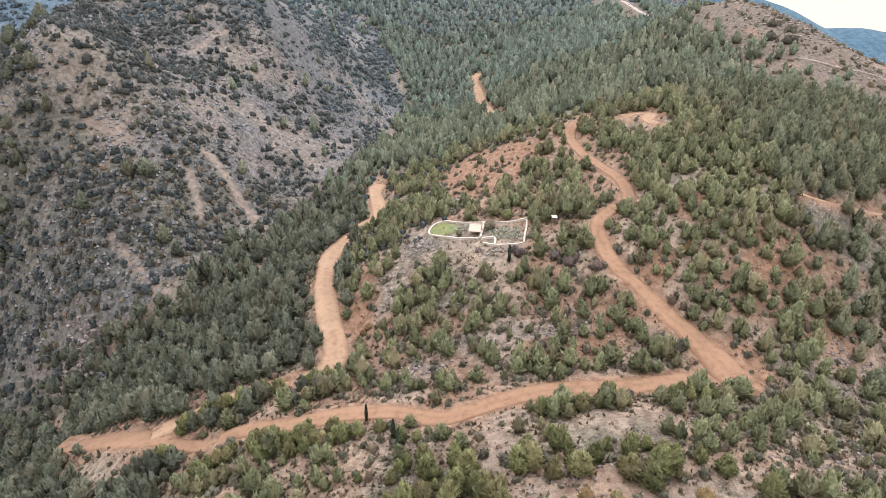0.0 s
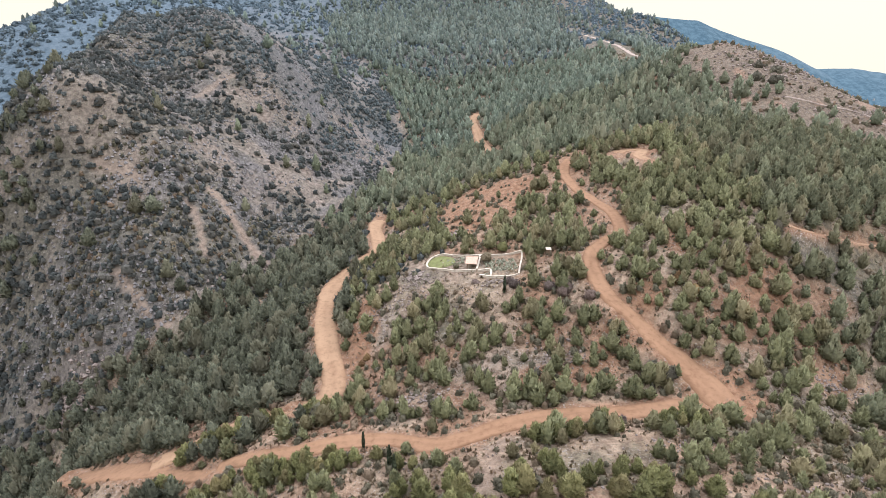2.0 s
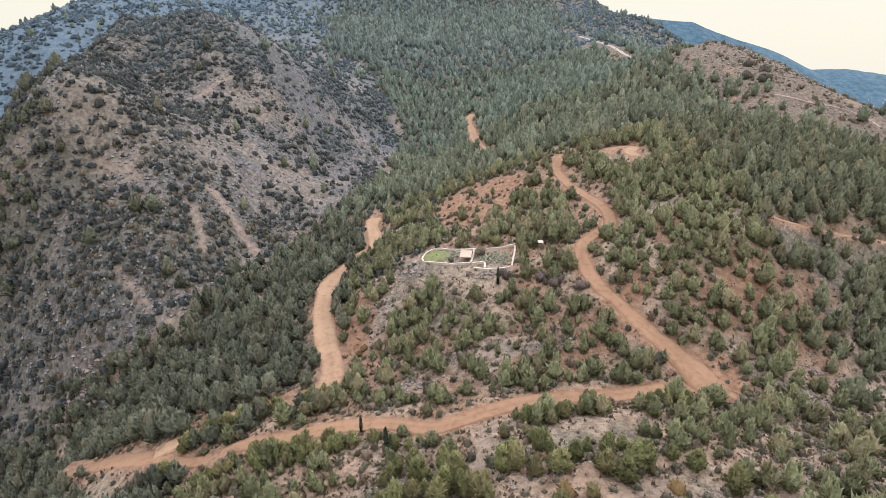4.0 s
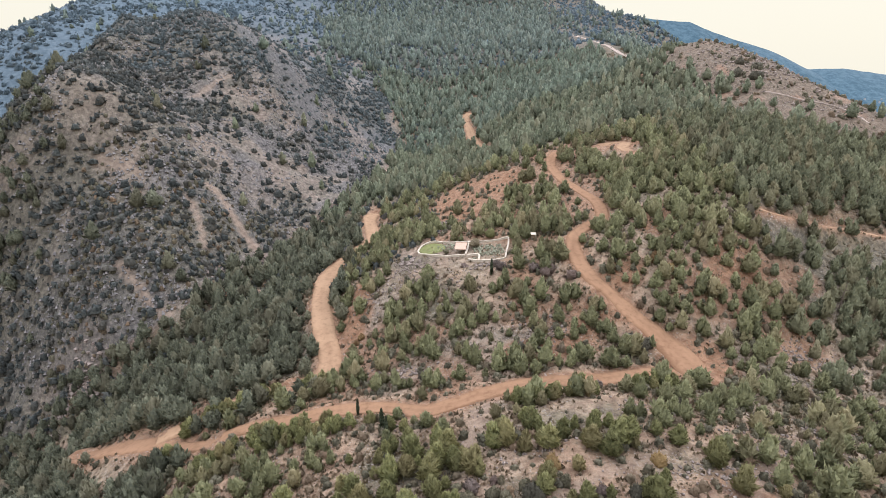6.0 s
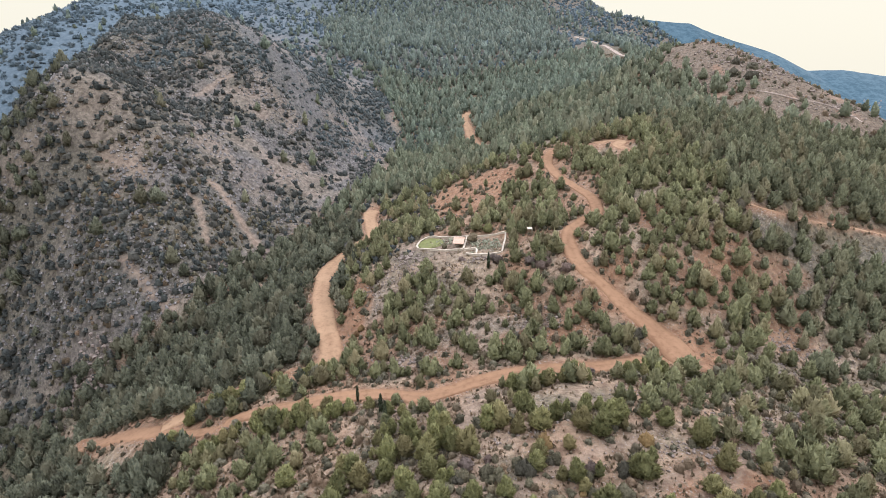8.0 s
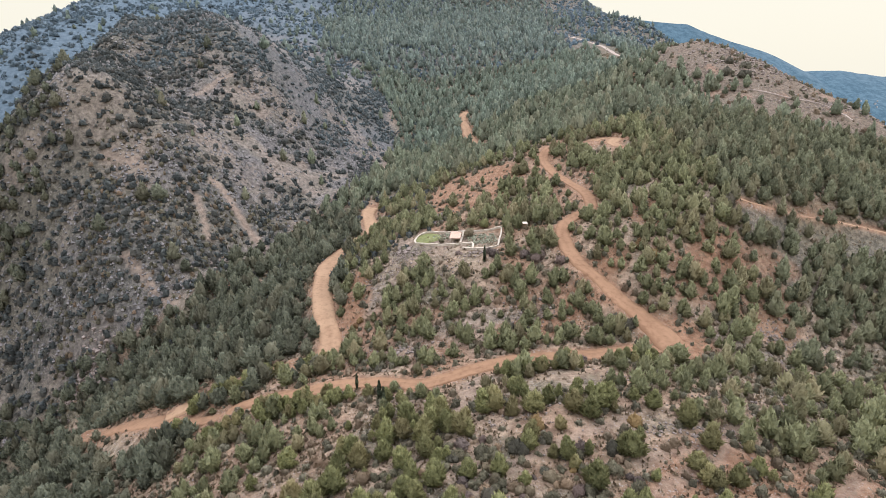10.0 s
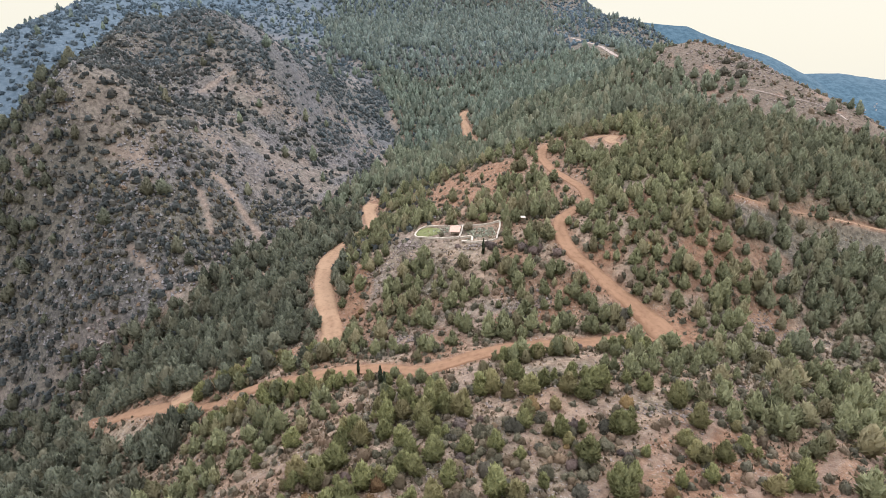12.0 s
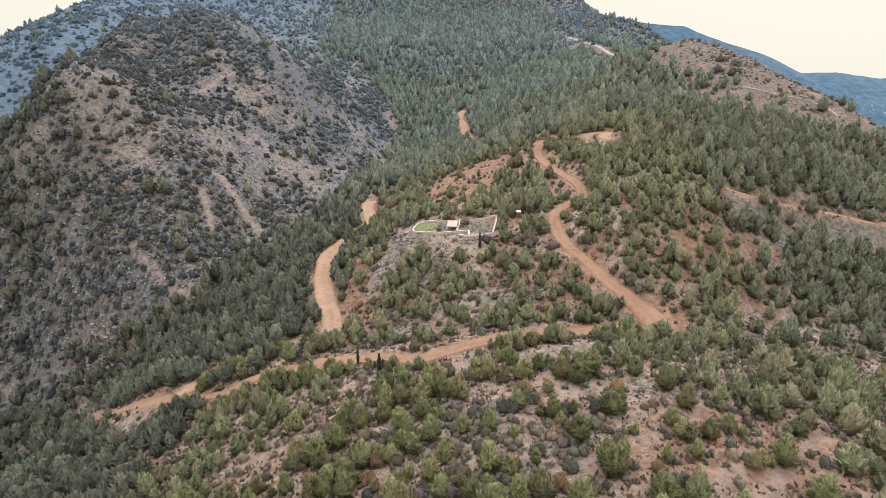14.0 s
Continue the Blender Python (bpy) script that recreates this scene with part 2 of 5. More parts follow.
FIELDS = [(-112, 197, 13, 9), (-167, 267, 9, 8), (-119, 272, 4, 9), (-101, 275, 7, 5), (-61, 266, 9, 11), (-62, 333, 12, 12), (-74, 218, 10, 11), (-108, 190, 11, 5), (-152, 195, 9, 5),
          (-115, 151, 15, 5), (-130, 206, 15, 13), (-121, 290, 12, 10), (-94, 291, 6, 7)]    # open stony ground on the mountain
def thicket(x, y):
    """How close the bushes of the mountain stand, 0 to 1."""
    gaps = fbm(x, y, 8, 3, 77)
    thick = smooth(0.40, 0.66, fbm(x, y, 22, 4, 19))
    for cx, cy, a, b in THICKETS:
        thick = np.maximum(thick, smooth(1.25, 0.6, np.hypot((x - cx) / a, (y - cy) / b) + 0.5 * (gaps - 0.5)))
    field = np.zeros_like(x)
    for cx, cy, a, b in FIELDS:
        field = np.maximum(field, smooth(1.2, 0.7, np.hypot((x - cx) / a, (y - cy) / b) + 0.5 * (gaps - 0.5)))
    return thick * (1 - 0.4 * field)


GARDEN = (5.0, 135.5)     # middle of the walled terrace


def ground_z(x, y):
    x, y = np.asarray(x, float), np.asarray(y, float)
    z = bare_height(x, y)
    west = west_side(x, y, 24)
    rills = np.abs(fbm(x + 0.5 * y, y * 0.35, 17, 4, 21) - 0.5) * 2
    z = z + west * (5.0 * rills - 1.2 + 2.4 * (fbm(x, y, 7, 3, 4) - 0.5))
    z = z + 1.6 * (fbm(x, y, 14, 3, 31) - 0.5) * (1 - west) + 0.5 * (fbm(x, y, 2.6, 2, 8) - 0.5)
    front = smooth(82, 74, y) * smooth(-30, -5, x) * smooth(20, 36, y)
    z = z + front * 0.32 * np.sin(z * 2 * math.pi / 2.1)
    bed = smooth(1.25, 0.95, np.hypot((x - GARDEN[0]) / 13, (y - GARDEN[1] + 0.28 * (x - GARDEN[0])) / 7.5))
    z = z + (bare_height(x, y) - 0.75 - z) * bed          # the garden's terrace, smoothed and lowered to fit the camera's view
    gap, h = roads_at(x, y)
    z = z + (h - z) * smooth(3.2, 0.2, gap)
    return z


# ---- materials ----
def nodes_of(name):
    m = bpy.data.materials.new(name)
    m.use_nodes = True
    t = m.node_tree
    return m, t.nodes, t.links, t.nodes["Principled BSDF"]


def add(nodes, kind, **values):
    n = nodes.new(kind)
    for key, v in values.items():
        n.inputs[key.replace("_", " ")].default_value = v
    return n


def mixed(nodes, links, fac, a, b):
    """A colour mix; each of fac, a, b is a socket or a value."""
    n = nodes.new("ShaderNodeMix")
    n.data_type = "RGBA"
    for sock, v in ((n.inputs[0], fac), (n.inputs[6], a), (n.inputs[7], b)):
        if isinstance(v, bpy.types.NodeSocket):
            links.new(v, sock)
        else:
            sock.default_value = v if not isinstance(v, tuple) else (*v, 1)
    return n.outputs[2]


def ramp(nodes, links, source, lo, hi):
    n = nodes.new("ShaderNodeMapRange")
    n.inputs[1].default_value, n.inputs[2].default_value = lo, hi
    links.new(source, n.inputs[0])
    return n.outputs[0]


def noise_at(nodes, links, coord, scale, detail=4.0, rough=0.6):
    n = add(nodes, "ShaderNodeTexNoise", Scale=scale, Detail=detail, Roughness=rough)
    links.new(coord, n.inputs["Vector"])
    return n.outputs[0]


def bump(nodes, links, bsdf, height, strength, distance):
    n = add(nodes, "ShaderNodeBump", Strength=strength, Distance=distance)
    links.new(height, n.inputs["Height"])
    links.new(n.outputs[0], bsdf.inputs["Normal"])


def ground_material():
    m, n, l, bsdf = nodes_of("dry_hillside")
    geo = n.new("ShaderNodeNewGeometry").outputs["Position"]
    att = n.new("ShaderNodeAttribute")
    att.attribute_name = "soil"
    sep = n.new("ShaderNodeSeparateColor")
    l.new(att.outputs["Color"], sep.inputs[0])
    broad = noise_at(n, l, geo, 0.10, 5)
    fine = noise_at(n, l, geo, 0.75, 9, 0.72)
    grain = noise_at(n, l, geo, 2.6, 6, 0.75)
    spots = noise_at(n, l, geo, 1.5, 3, 0.55)
    lum = ramp(n, l, fine, 0.41, 0.59)
    earth = mixed(n, l, lum, (0.185, 0.126, 0.088), (0.400, 0.290, 0.202))
    dry = mixed(n, l, lum, (0.125, 0.094, 0.064), (0.318, 0.242, 0.166))
    earth = mixed(n, l, ramp(n, l, broad, 0.42, 0.6), earth, dry)
    red = mixed(n, l, lum, (0.165, 0.084, 0.047), (0.292, 0.166, 0.100))
    scree = mixed(n, l, lum, (0.054, 0.049, 0.048), (0.192, 0.172, 0.162))
    grass = mixed(n, l, lum, (0.045, 0.044, 0.030), (0.135, 0.121, 0.080))
    litter = mixed(n, l, lum, (0.052, 0.050, 0.044), (0.150, 0.134, 0.112))
    grass = mixed(n, l, sep.outputs[1], grass, litter)
    stone = noise_at(n, l, geo, 3.4, 2, 0.5)
    c = mixed(n, l, sep.outputs[1], earth, scree)
    c = mixed(n, l, sep.outputs[2], c, grass)
    c = mixed(n, l, sep.outputs[0], c, red)
    pale = n.new("ShaderNodeMath")
    pale.operation = "MULTIPLY"
    l.new(ramp(n, l, stone, 0.60, 0.66), pale.inputs[0])
    l.new(ramp(n, l, broad, 0.35, 0.65), pale.inputs[1])
    c = mixed(n, l, pale.outputs[0], c, (0.34, 0.305, 0.275))
    dark = n.new("ShaderNodeMath")
    dark.operation = "MULTIPLY"
    l.new(ramp(n, l, spots, 0.55, 0.65), dark.inputs[0])
    l.new(ramp(n, l, sep.outputs[1], -1.2, 1.0), dark.inputs[1])
    c = mixed(n, l, dark.outputs[0], c, mixed(n, l, grain, (0.030, 0.032, 0.020), (0.085, 0.083, 0.055)))    # low cushions of scrub
    c = mixed(n, l, att.outputs["Alpha"], c, mixed(n, l, lum, (0.175, 0.128, 0.098), (0.285, 0.212, 0.160)))
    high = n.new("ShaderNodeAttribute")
    high.attribute_name = "haze_tint"
    haze_mottle = noise_at(n, l, geo, 0.3, 9, 0.78)
    c = mixed(n, l, high.outputs["Fac"], c, mixed(n, l, ramp(n, l, haze_mottle, 0.40, 0.68), (0.062, 0.088, 0.108), (0.130, 0.164, 0.188)))    # blue-grey haze put into the ground colour of the far massif
    l.new(c, bsdf.inputs["Base Color"])
    bsdf.inputs["Roughness"].default_value = 0.95
    bsdf.inputs["Specular IOR Level"].default_value = 0.15
    bump(n, l, bsdf, fine, 1.0, 0.6)
    return m


def road_material(name, dark, light):
    m, n, l, bsdf = nodes_of(name)
    geo = n.new("ShaderNodeNewGeometry").outputs["Position"]
    fine = noise_at(n, l, geo, 0.9, 6, 0.65)
    broad = noise_at(n, l, geo, 0.09, 3)
    grain = noise_at(n, l, geo, 6, 4)
    c = mixed(n, l, ramp(n, l, broad, 0.35, 0.65), dark, light)
    c = mixed(n, l, ramp(n, l, fine, 0.5, 0.75), c, tuple(v * 0.78 for v in dark))
    ruts = n.new("ShaderNodeAttribute")
    ruts.attribute_name = "worn"
    track = n.new("ShaderNodeMath")
    track.operation = "MULTIPLY"
    l.new(ruts.outputs["Fac"], track.inputs[0])
    l.new(ramp(n, l, fine, 0.72, 0.35), track.inputs[1])
    c = mixed(n, l, track.outputs[0], c, tuple(min(1, v * 1.06) for v in light))        # packed by wheels
    c = mixed(n, l, ramp(n, l, grain, 0.6, 0.8), c, tuple(min(1, v * 1.25) for v in light))
    l.new(c, bsdf.inputs["Base Color"])
    bsdf.inputs["Roughness"].default_value = 0.95
    bsdf.inputs["Specular IOR Level"].default_value = 0.15
    bump(n, l, bsdf, fine, 0.5, 0.15)
    return m


def leaf_material(name, dark, light, warm, joined, grain=1.6):
    """Foliage: mottled by sprays of leaves, and each plant a little lighter, darker or drier than the next."""
    m, n, l, bsdf = nodes_of(name)
    own_tone = n.new("ShaderNodeObjectInfo").outputs["Random"]
    if joined:
        att = n.new("ShaderNodeAttribute")
        att.attribute_name = "tint"
        own_tone = att.outputs["Fac"]
    geo = n.new("ShaderNodeNewGeometry")
    sprays = noise_at(n, l, geo.outputs["Position"], grain, 3, 0.65)
    c = mixed(n, l, ramp(n, l, sprays, 0.36, 0.64), dark, light)
    c = mixed(n, l, ramp(n, l, own_tone, 0.55, 1.15), c, warm)
    tone = n.new("ShaderNodeHueSaturation")       # no two plants are equally light
    spread = n.new("ShaderNodeMapRange")
    spread.inputs[3].default_value, spread.inputs[4].default_value = 1.32, 0.72
    own = n.new("ShaderNodeMath")
    own.operation = "FRACT"
    times = n.new("ShaderNodeMath")
    times.operation = "MULTIPLY"
    times.inputs[1].default_value = 7.31
    l.new(own_tone, times.inputs[0])
    l.new(times.outputs[0], own.inputs[0])
    l.new(own.outputs[0], spread.inputs[0])
    l.new(spread.outputs[0], tone.inputs["Value"])
    l.new(c, tone.inputs["Color"])
    c = tone.outputs[0]
    l.new(c, bsdf.inputs["Base Color"])
    bsdf.inputs["Roughness"].default_value = 0.8
    bsdf.inputs["Specular IOR Level"].default_value = 0.15
    bump(n, l, bsdf, sprays, 0.7, 0.5)
    thin = n.new("ShaderNodeBsdfTranslucent")      # needles let some light through
    l.new(c, thin.inputs["Color"])
    both = n.new("ShaderNodeMixShader")
    both.inputs[0].default_value = 0.42
    l.new(bsdf.outputs[0], both.inputs[1])
    l.new(thin.outputs[0], both.inputs[2])
    l.new(both.outputs[0], n["Material Output"].inputs[0])
    return m


def plain_material(name, a, b, scale=2.0, rough=0.9, relief=0.3):
    m, n, l, bsdf = nodes_of(name)
    co = n.new("ShaderNodeTexCoord").outputs["Object"]
    f = noise_at(n, l, co, scale, 5, 0.65)
    l.new(mixed(n, l, ramp(n, l, f, 0.3, 0.7), a, b), bsdf.inputs["Base Color"])
    bsdf.inputs["Roughness"].default_value = rough
    bsdf.inputs["Specular IOR Level"].default_value = 0.2
    bump(n, l, bsdf, f, relief, 0.05)
    return m


GROUND = ground_material()
SAND = road_material("sandy_road", (0.222, 0.130, 0.077), (0.308, 0.196, 0.119))
CLAY = road_material("clay_road", (0.180, 0.098, 0.055), (0.252, 0.146, 0.086))
PALE = road_material("pale_track", (0.24, 0.19, 0.155), (0.36, 0.29, 0.24))
PINE = leaf_material("pine_needles", (0.185, 0.188, 0.085), (0.310, 0.297, 0.131), (0.318, 0.254, 0.133), False, 2.4)
PINE_WOOD = leaf_material("pine_wood_needles", (0.173, 0.177, 0.095), (0.278, 0.271, 0.142), (0.286, 0.233, 0.136), True)
# Deeper pine greens, darkened further: shade and lens vignetting put into the colour
PINE_GLEN = leaf_material("shade_toned_glen_needles", (0.098, 0.104, 0.074), (0.192, 0.196, 0.130), (0.195, 0.175, 0.115), True)
PINE_EAST = leaf_material("shade_toned_slope_needles", (0.135, 0.143, 0.088), (0.227, 0.227, 0.136), (0.233, 0.201, 0.122), True)
# From here to PINE_FAR, haze is mixed into the greens: paler and bluer
PINE_VALLEY = leaf_material("lightly_hazed_needles", (0.140, 0.159, 0.106), (0.252, 0.265, 0.175), (0.249, 0.233, 0.154), True, 0.9)
PINE_MID = leaf_material("hazed_valley_needles", (0.141, 0.174, 0.134), (0.252, 0.286, 0.212), (0.244, 0.249, 0.180), True, 0.7)
PINE_FAR = leaf_material("hazed_mountain_needles", (0.136, 0.170, 0.150), (0.248, 0.286, 0.236), (0.235, 0.25, 0.20), True, 0.5)
SCRUB = leaf_material("scrub_leaves", (0.120, 0.112, 0.073), (0.227, 0.201, 0.132), (0.313, 0.211, 0.135), False, 3.0)
HOLM = leaf_material("holm_oak_leaves", (0.082, 0.076, 0.056), (0.165, 0.150, 0.110), (0.16, 0.135, 0.10), False, 3.0)
RUST = leaf_material("rusty_leaves", (0.150, 0.088, 0.045), (0.300, 0.190, 0.095), (0.31, 0.22, 0.10), False, 3.0)
TWIGS = leaf_material("bare_twigs", (0.110, 0.084, 0.072), (0.225, 0.175, 0.150), (0.23, 0.16, 0.13), False, 3.0)
# The next three scrub greens carry distance haze as added blue in their colour
SCRUB_FAR = leaf_material("hillside_scrub_leaves", (0.056, 0.064, 0.062), (0.125, 0.132, 0.120), (0.16, 0.145, 0.12), True, 1.2)
SCRUB_HIGH = leaf_material("summit_scrub_hazed", (0.082, 0.116, 0.138), (0.165, 0.212, 0.240), (0.16, 0.19, 0.20), True, 0.4)
SCRUB_UPPER = leaf_material("upper_scrub_hazed", (0.076, 0.094, 0.098), (0.152, 0.174, 0.172), (0.17, 0.17, 0.155), True, 1.0)
SCRUB_WARM = leaf_material("slope_scrub_leaves", (0.117, 0.109, 0.075), (0.221, 0.197, 0.134), (0.297, 0.200, 0.135), True, 2.4)
STRAW = leaf_material("dry_grass", (0.13, 0.10, 0.062), (0.26, 0.20, 0.13), (0.29, 0.21, 0.14), True, 3.0)
BARK = plain_material("bark", (0.06, 0.045, 0.035), (0.15, 0.115, 0.09), 3.0)

# ---- ground ----
def graded(core_lo, core_hi, step, lo, hi, grow):
    """Stations: even over the core, wider and wider outside it."""
    mid = list(np.arange(core_lo, core_hi, step))
    up, s = [core_hi], step
    while up[-1] < hi:
        s *= grow
        up.append(up[-1] + s)
    down, s = [core_lo - step], step
    while down[-1] > lo:
        s *= grow
        down.append(down[-1] - s)
    return np.array(down[::-1] + mid + up)


def sheet(name, verts, faces, material, smooth_shade=True):
    me = bpy.data.meshes.new(name)
    me.from_pydata(verts.tolist() if isinstance(verts, np.ndarray) else verts, [], faces.tolist() if isinstance(faces, np.ndarray) else faces)
    me.materials.append(material)
    if smooth_shade:
        me.polygons.foreach_set("use_smooth", np.ones(len(me.polygons), bool))
    return me


xs = graded(-180, 175, 1.45, -4200, 4200, 1.04)
ys = graded(32, 300, 1.45, -600, 4400, 1.03)
gx, gy = np.meshgrid(xs, ys)
gx, gy = gx.ravel(), gy.ravel()
gz = ground_z(gx, gy)
nx, ny = len(xs), len(ys)
cell = (np.arange(ny - 1)[:, None] * nx + np.arange(nx - 1)[None]).ravel()
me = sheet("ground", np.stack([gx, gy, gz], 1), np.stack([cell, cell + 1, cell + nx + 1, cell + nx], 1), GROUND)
gap, _ = roads_at(gx, gy)
patch = fbm(gx, gy, 18, 4, 40)
west = west_side(gx, gy, 14)
red = smooth(0.44, 0.60, patch) * (1 - west) * 0.75
red = np.maximum(red, smooth(1.8, 0.3, gap + 2.2 * (patch - 0.5)) * 0.9)
red = red * (1 - 0.85 * smooth(1.1, 0.9, np.hypot((gx - GARDEN[0]) / 13, (gy - GARDEN[1] + 0.28 * (gx - GARDEN[0])) / 7.5)))
for cx, cy, a, b in ((24.5, 422, 7, 10), (105, 247, 13, 3), (112, 238, 14, 2.5), (71, 208, 6, 4), (134, 240, 10, 5), (67, 221, 8, 5), (75, 440, 5, 6), (58, 111, 5, 3), (40, 113, 4, 4), (79, 116.5, 7, 3), (16, 97, 5, 4), (12, 180, 20, 17), (4, 163, 10, 7), (-21.5, 122, 4, 14), (24, 97, 7, 4), (49, 92, 6, 8), (66, 116, 9, 6), (52, 128, 6, 8), (30, 103, 5, 5), (20, 150, 5, 8), (62, 186, 8, 5)):
    red = np.maximum(red, smooth(1.2, 0.7, np.hypot((gx - cx) / a, (gy - cy) / b) + 0.5 * (patch - 0.5)) * 0.95)
crest = smooth(1.2, 0.7, np.hypot((gx - 155) / 50, (gy - 268) / 74))
scree = smooth(0.44, 0.64, fbm(gx, gy, 20, 4, 60)) * (0.3 + 0.3 * west) + 0.6 * west
scree = scree * (1 - 0.75 * smooth(94, 86, gy) * (1 - west))
scree, red = np.maximum(scree, 0.6 * crest), np.maximum(red * (1 - 0.5 * crest), 0.58 * crest)
bare = np.zeros_like(red)
for line, w, k in TRACKS:
    d, _ = near_line(gx, gy, spline([(*q, 0) for q in line]))
    hit = smooth(w * 0.7, w * 0.35, d + 0.8 * (fbm(gx, gy, 3, 2, 90) - 0.5))
    bare = np.maximum(bare, k * hit)
    red = np.maximum(red, 0.5 * hit * (gy < 95))
for cx, cy, a, b in FIELDS:
    bare = np.maximum(bare, 0.15 * smooth(1.25, 0.6, np.hypot((gx - cx) / a, (gy - cy) / b) + 0.9 * (patch - 0.5)))
red = red * (1 - 0.5 * smooth(88, 80, gy) * (gap > 1.5)) * (1 - 0.75 * smooth(420, 500, gy))
scree = np.maximum(scree, 0.7 * smooth(420, 520, gy))
red = np.maximum(red, 0.85 * smooth(1.2, 0.6, np.hypot((gx - 46) / 26, (gy - 46) / 11) + 1.4 * (patch - 0.5)))
grass = smooth(0.5, 0.7, fbm(gx, gy, 9, 4, 80)) * 0.7 * (1 - 0.4 * west) * (1 - red)
grass = np.maximum(grass, 0.85 * west * thicket(gx, gy))       # darker ground colour under the thickets
wood = smooth(100, 130, gy) * (1 - west) * np.maximum(smooth(198, 225, gy), np.maximum(smooth(60, 80, gx), smooth(-26, -36, gx))) * smooth(0.36, 0.50, fbm(gx, gy, 8, 3, 77) + 0.14)
grass, red = np.maximum(grass, 0.8 * wood), red * (1 - 0.55 * wood * (gap > 2))      # needle litter, with shade between the pines put into the floor's colour
soil = np.stack([red, scree, grass, bare], 1).astype(np.float32)
me.color_attributes.new("soil", "FLOAT_COLOR", "POINT").data.foreach_set("color", soil.ravel())
# how strongly distance haze tints the ground colour of the far mountainside
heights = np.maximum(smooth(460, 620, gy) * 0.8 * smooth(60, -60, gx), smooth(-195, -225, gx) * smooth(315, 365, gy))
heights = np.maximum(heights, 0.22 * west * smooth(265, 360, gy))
me.attributes.new("haze_tint", "FLOAT", "POINT").data.foreach_set("value", heights.astype(np.float32))
tagged(new("ground", me), "dry stony hillside of grey-brown earth, red soil and scree", "ground", kind="structure")

# ---- the distant range, a blue backdrop far beyond the valley ----
VILLAGE = []


def distant_range():
    x = np.linspace(300, 4200, 600)
    rows = np.linspace(0, 1, 24)
    crest = np.interp(x, [300, 900, 1168, 1354, 1540, 1700, 1774, 1950, 2160, 3200, 4200], [330, 300, 281, 211, 159, 100, 72, 74, 44, 60, 90])
    crest = crest + 16 * (fbm(x, x * 0, 160, 6, 2) - 0.5)
    v = []
    for r in rows:
        y = 2100 + 700 * r + 260 * (fbm(x, x * 0 + r * 900, 420, 3, 8) - 0.5) * (1 - r)
        v.append(np.stack([x, y, -240 + (crest + 240) * r ** 0.85 + 70 * (fbm(x, y, 300, 4, 3) - 0.5) * r * (1 - r) * 3], 1))
    k = len(x)
    for i, (hx, r) in enumerate(((1790, 11), (1812, 10), (1826, 12), (1851, 10), (1868, 11), (1880, 9), (1899, 12), (1915, 10), (1938, 11), (1960, 10), (1990, 12), (2010, 9))):
        VILLAGE.append(tuple(v[r][np.searchsorted(x, hx)]))
    c = (np.arange(len(rows) - 1)[:, None] * k + np.arange(k - 1)[None]).ravel()
    m, n, l, bsdf = nodes_of("blue_haze_distance")
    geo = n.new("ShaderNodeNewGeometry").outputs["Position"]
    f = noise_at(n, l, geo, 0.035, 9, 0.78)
    # aerial haze put into the colour as blue, with a faint glow added
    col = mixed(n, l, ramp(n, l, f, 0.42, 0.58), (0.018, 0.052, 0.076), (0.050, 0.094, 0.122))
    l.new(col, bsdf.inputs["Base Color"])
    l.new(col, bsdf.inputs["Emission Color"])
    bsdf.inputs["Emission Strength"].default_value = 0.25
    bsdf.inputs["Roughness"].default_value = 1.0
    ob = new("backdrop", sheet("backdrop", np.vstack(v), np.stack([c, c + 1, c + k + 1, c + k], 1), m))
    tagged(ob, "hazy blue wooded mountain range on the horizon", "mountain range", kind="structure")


distant_range()

# ---- roads ----
def road(name, line, width, material, label, lift=0.07):
    d = np.gradient(line[:, :2], axis=0)
    d /= np.linalg.norm(d, axis=1)[:, None] + 1e-9
    side = np.stack([d[:, 1], -d[:, 0]], 1)
    along = np.arange(len(line))
    sink = 0.5 * np.maximum(smooth(2.5, 0, along), smooth(2.5, 0, along[::-1]))
    cols = []
    across = np.array([-1.12, -1, -0.66, -0.33, 0, 0.33, 0.66, 1, 1.12])
    for a in across:
        w = (width + widened(name, line[:, 0], line[:, 1])) / 2 * (1 + 0.30 * (fbm(along, along * 0 + 7 * np.sign(a), 6, 4, 3) - 0.5) * 2)
        p = line[:, :2] + side * (a * w)[:, None]
        z = line[:, 2] + lift - sink + 0.05 * (1 - a * a) - (0.05 if 0.3 < abs(a) < 0.7 else 0) - (0.45 if abs(a) > 1.05 else 0) + 0.06 * (fbm(p[:, 0], p[:, 1], 1.5, 2, 6) - 0.5)
        cols.append(np.column_stack([p, z]))
    v = np.stack(cols, 1).reshape(-1, 3)
    k = len(across)
    f = (np.arange(len(line) - 1)[:, None] * k + np.arange(k - 1)[None]).ravel()
    me = sheet(name, v, np.stack([f, f + k, f + k + 1, f + 1], 1), material)
    worn = np.tile(np.array([0, 0.05, 0.75, 0.8, 0.25, 0.8, 0.75, 0.05, 0]), len(line))
    me.attributes.new("worn", "FLOAT", "POINT").data.foreach_set("value", worn.astype(np.float32))
    return tagged(new(name, me), label, "road", kind="structure")


road("road_front", LINES["road_front"], 3.5, CLAY, "orange clay dirt road cut across the slope", 0.15)
road("road_west", LINES["road_west"], 5.0, SAND, "wide sandy dirt road round the hill", 0.2)
road("road_low", LINES["road_low"], 3.6, SAND, "sandy dirt branch road among pines", 0.17)
road("road_east", LINES["road_east"], 3.5, CLAY, "winding reddish dirt road climbing the spur", 0.22)
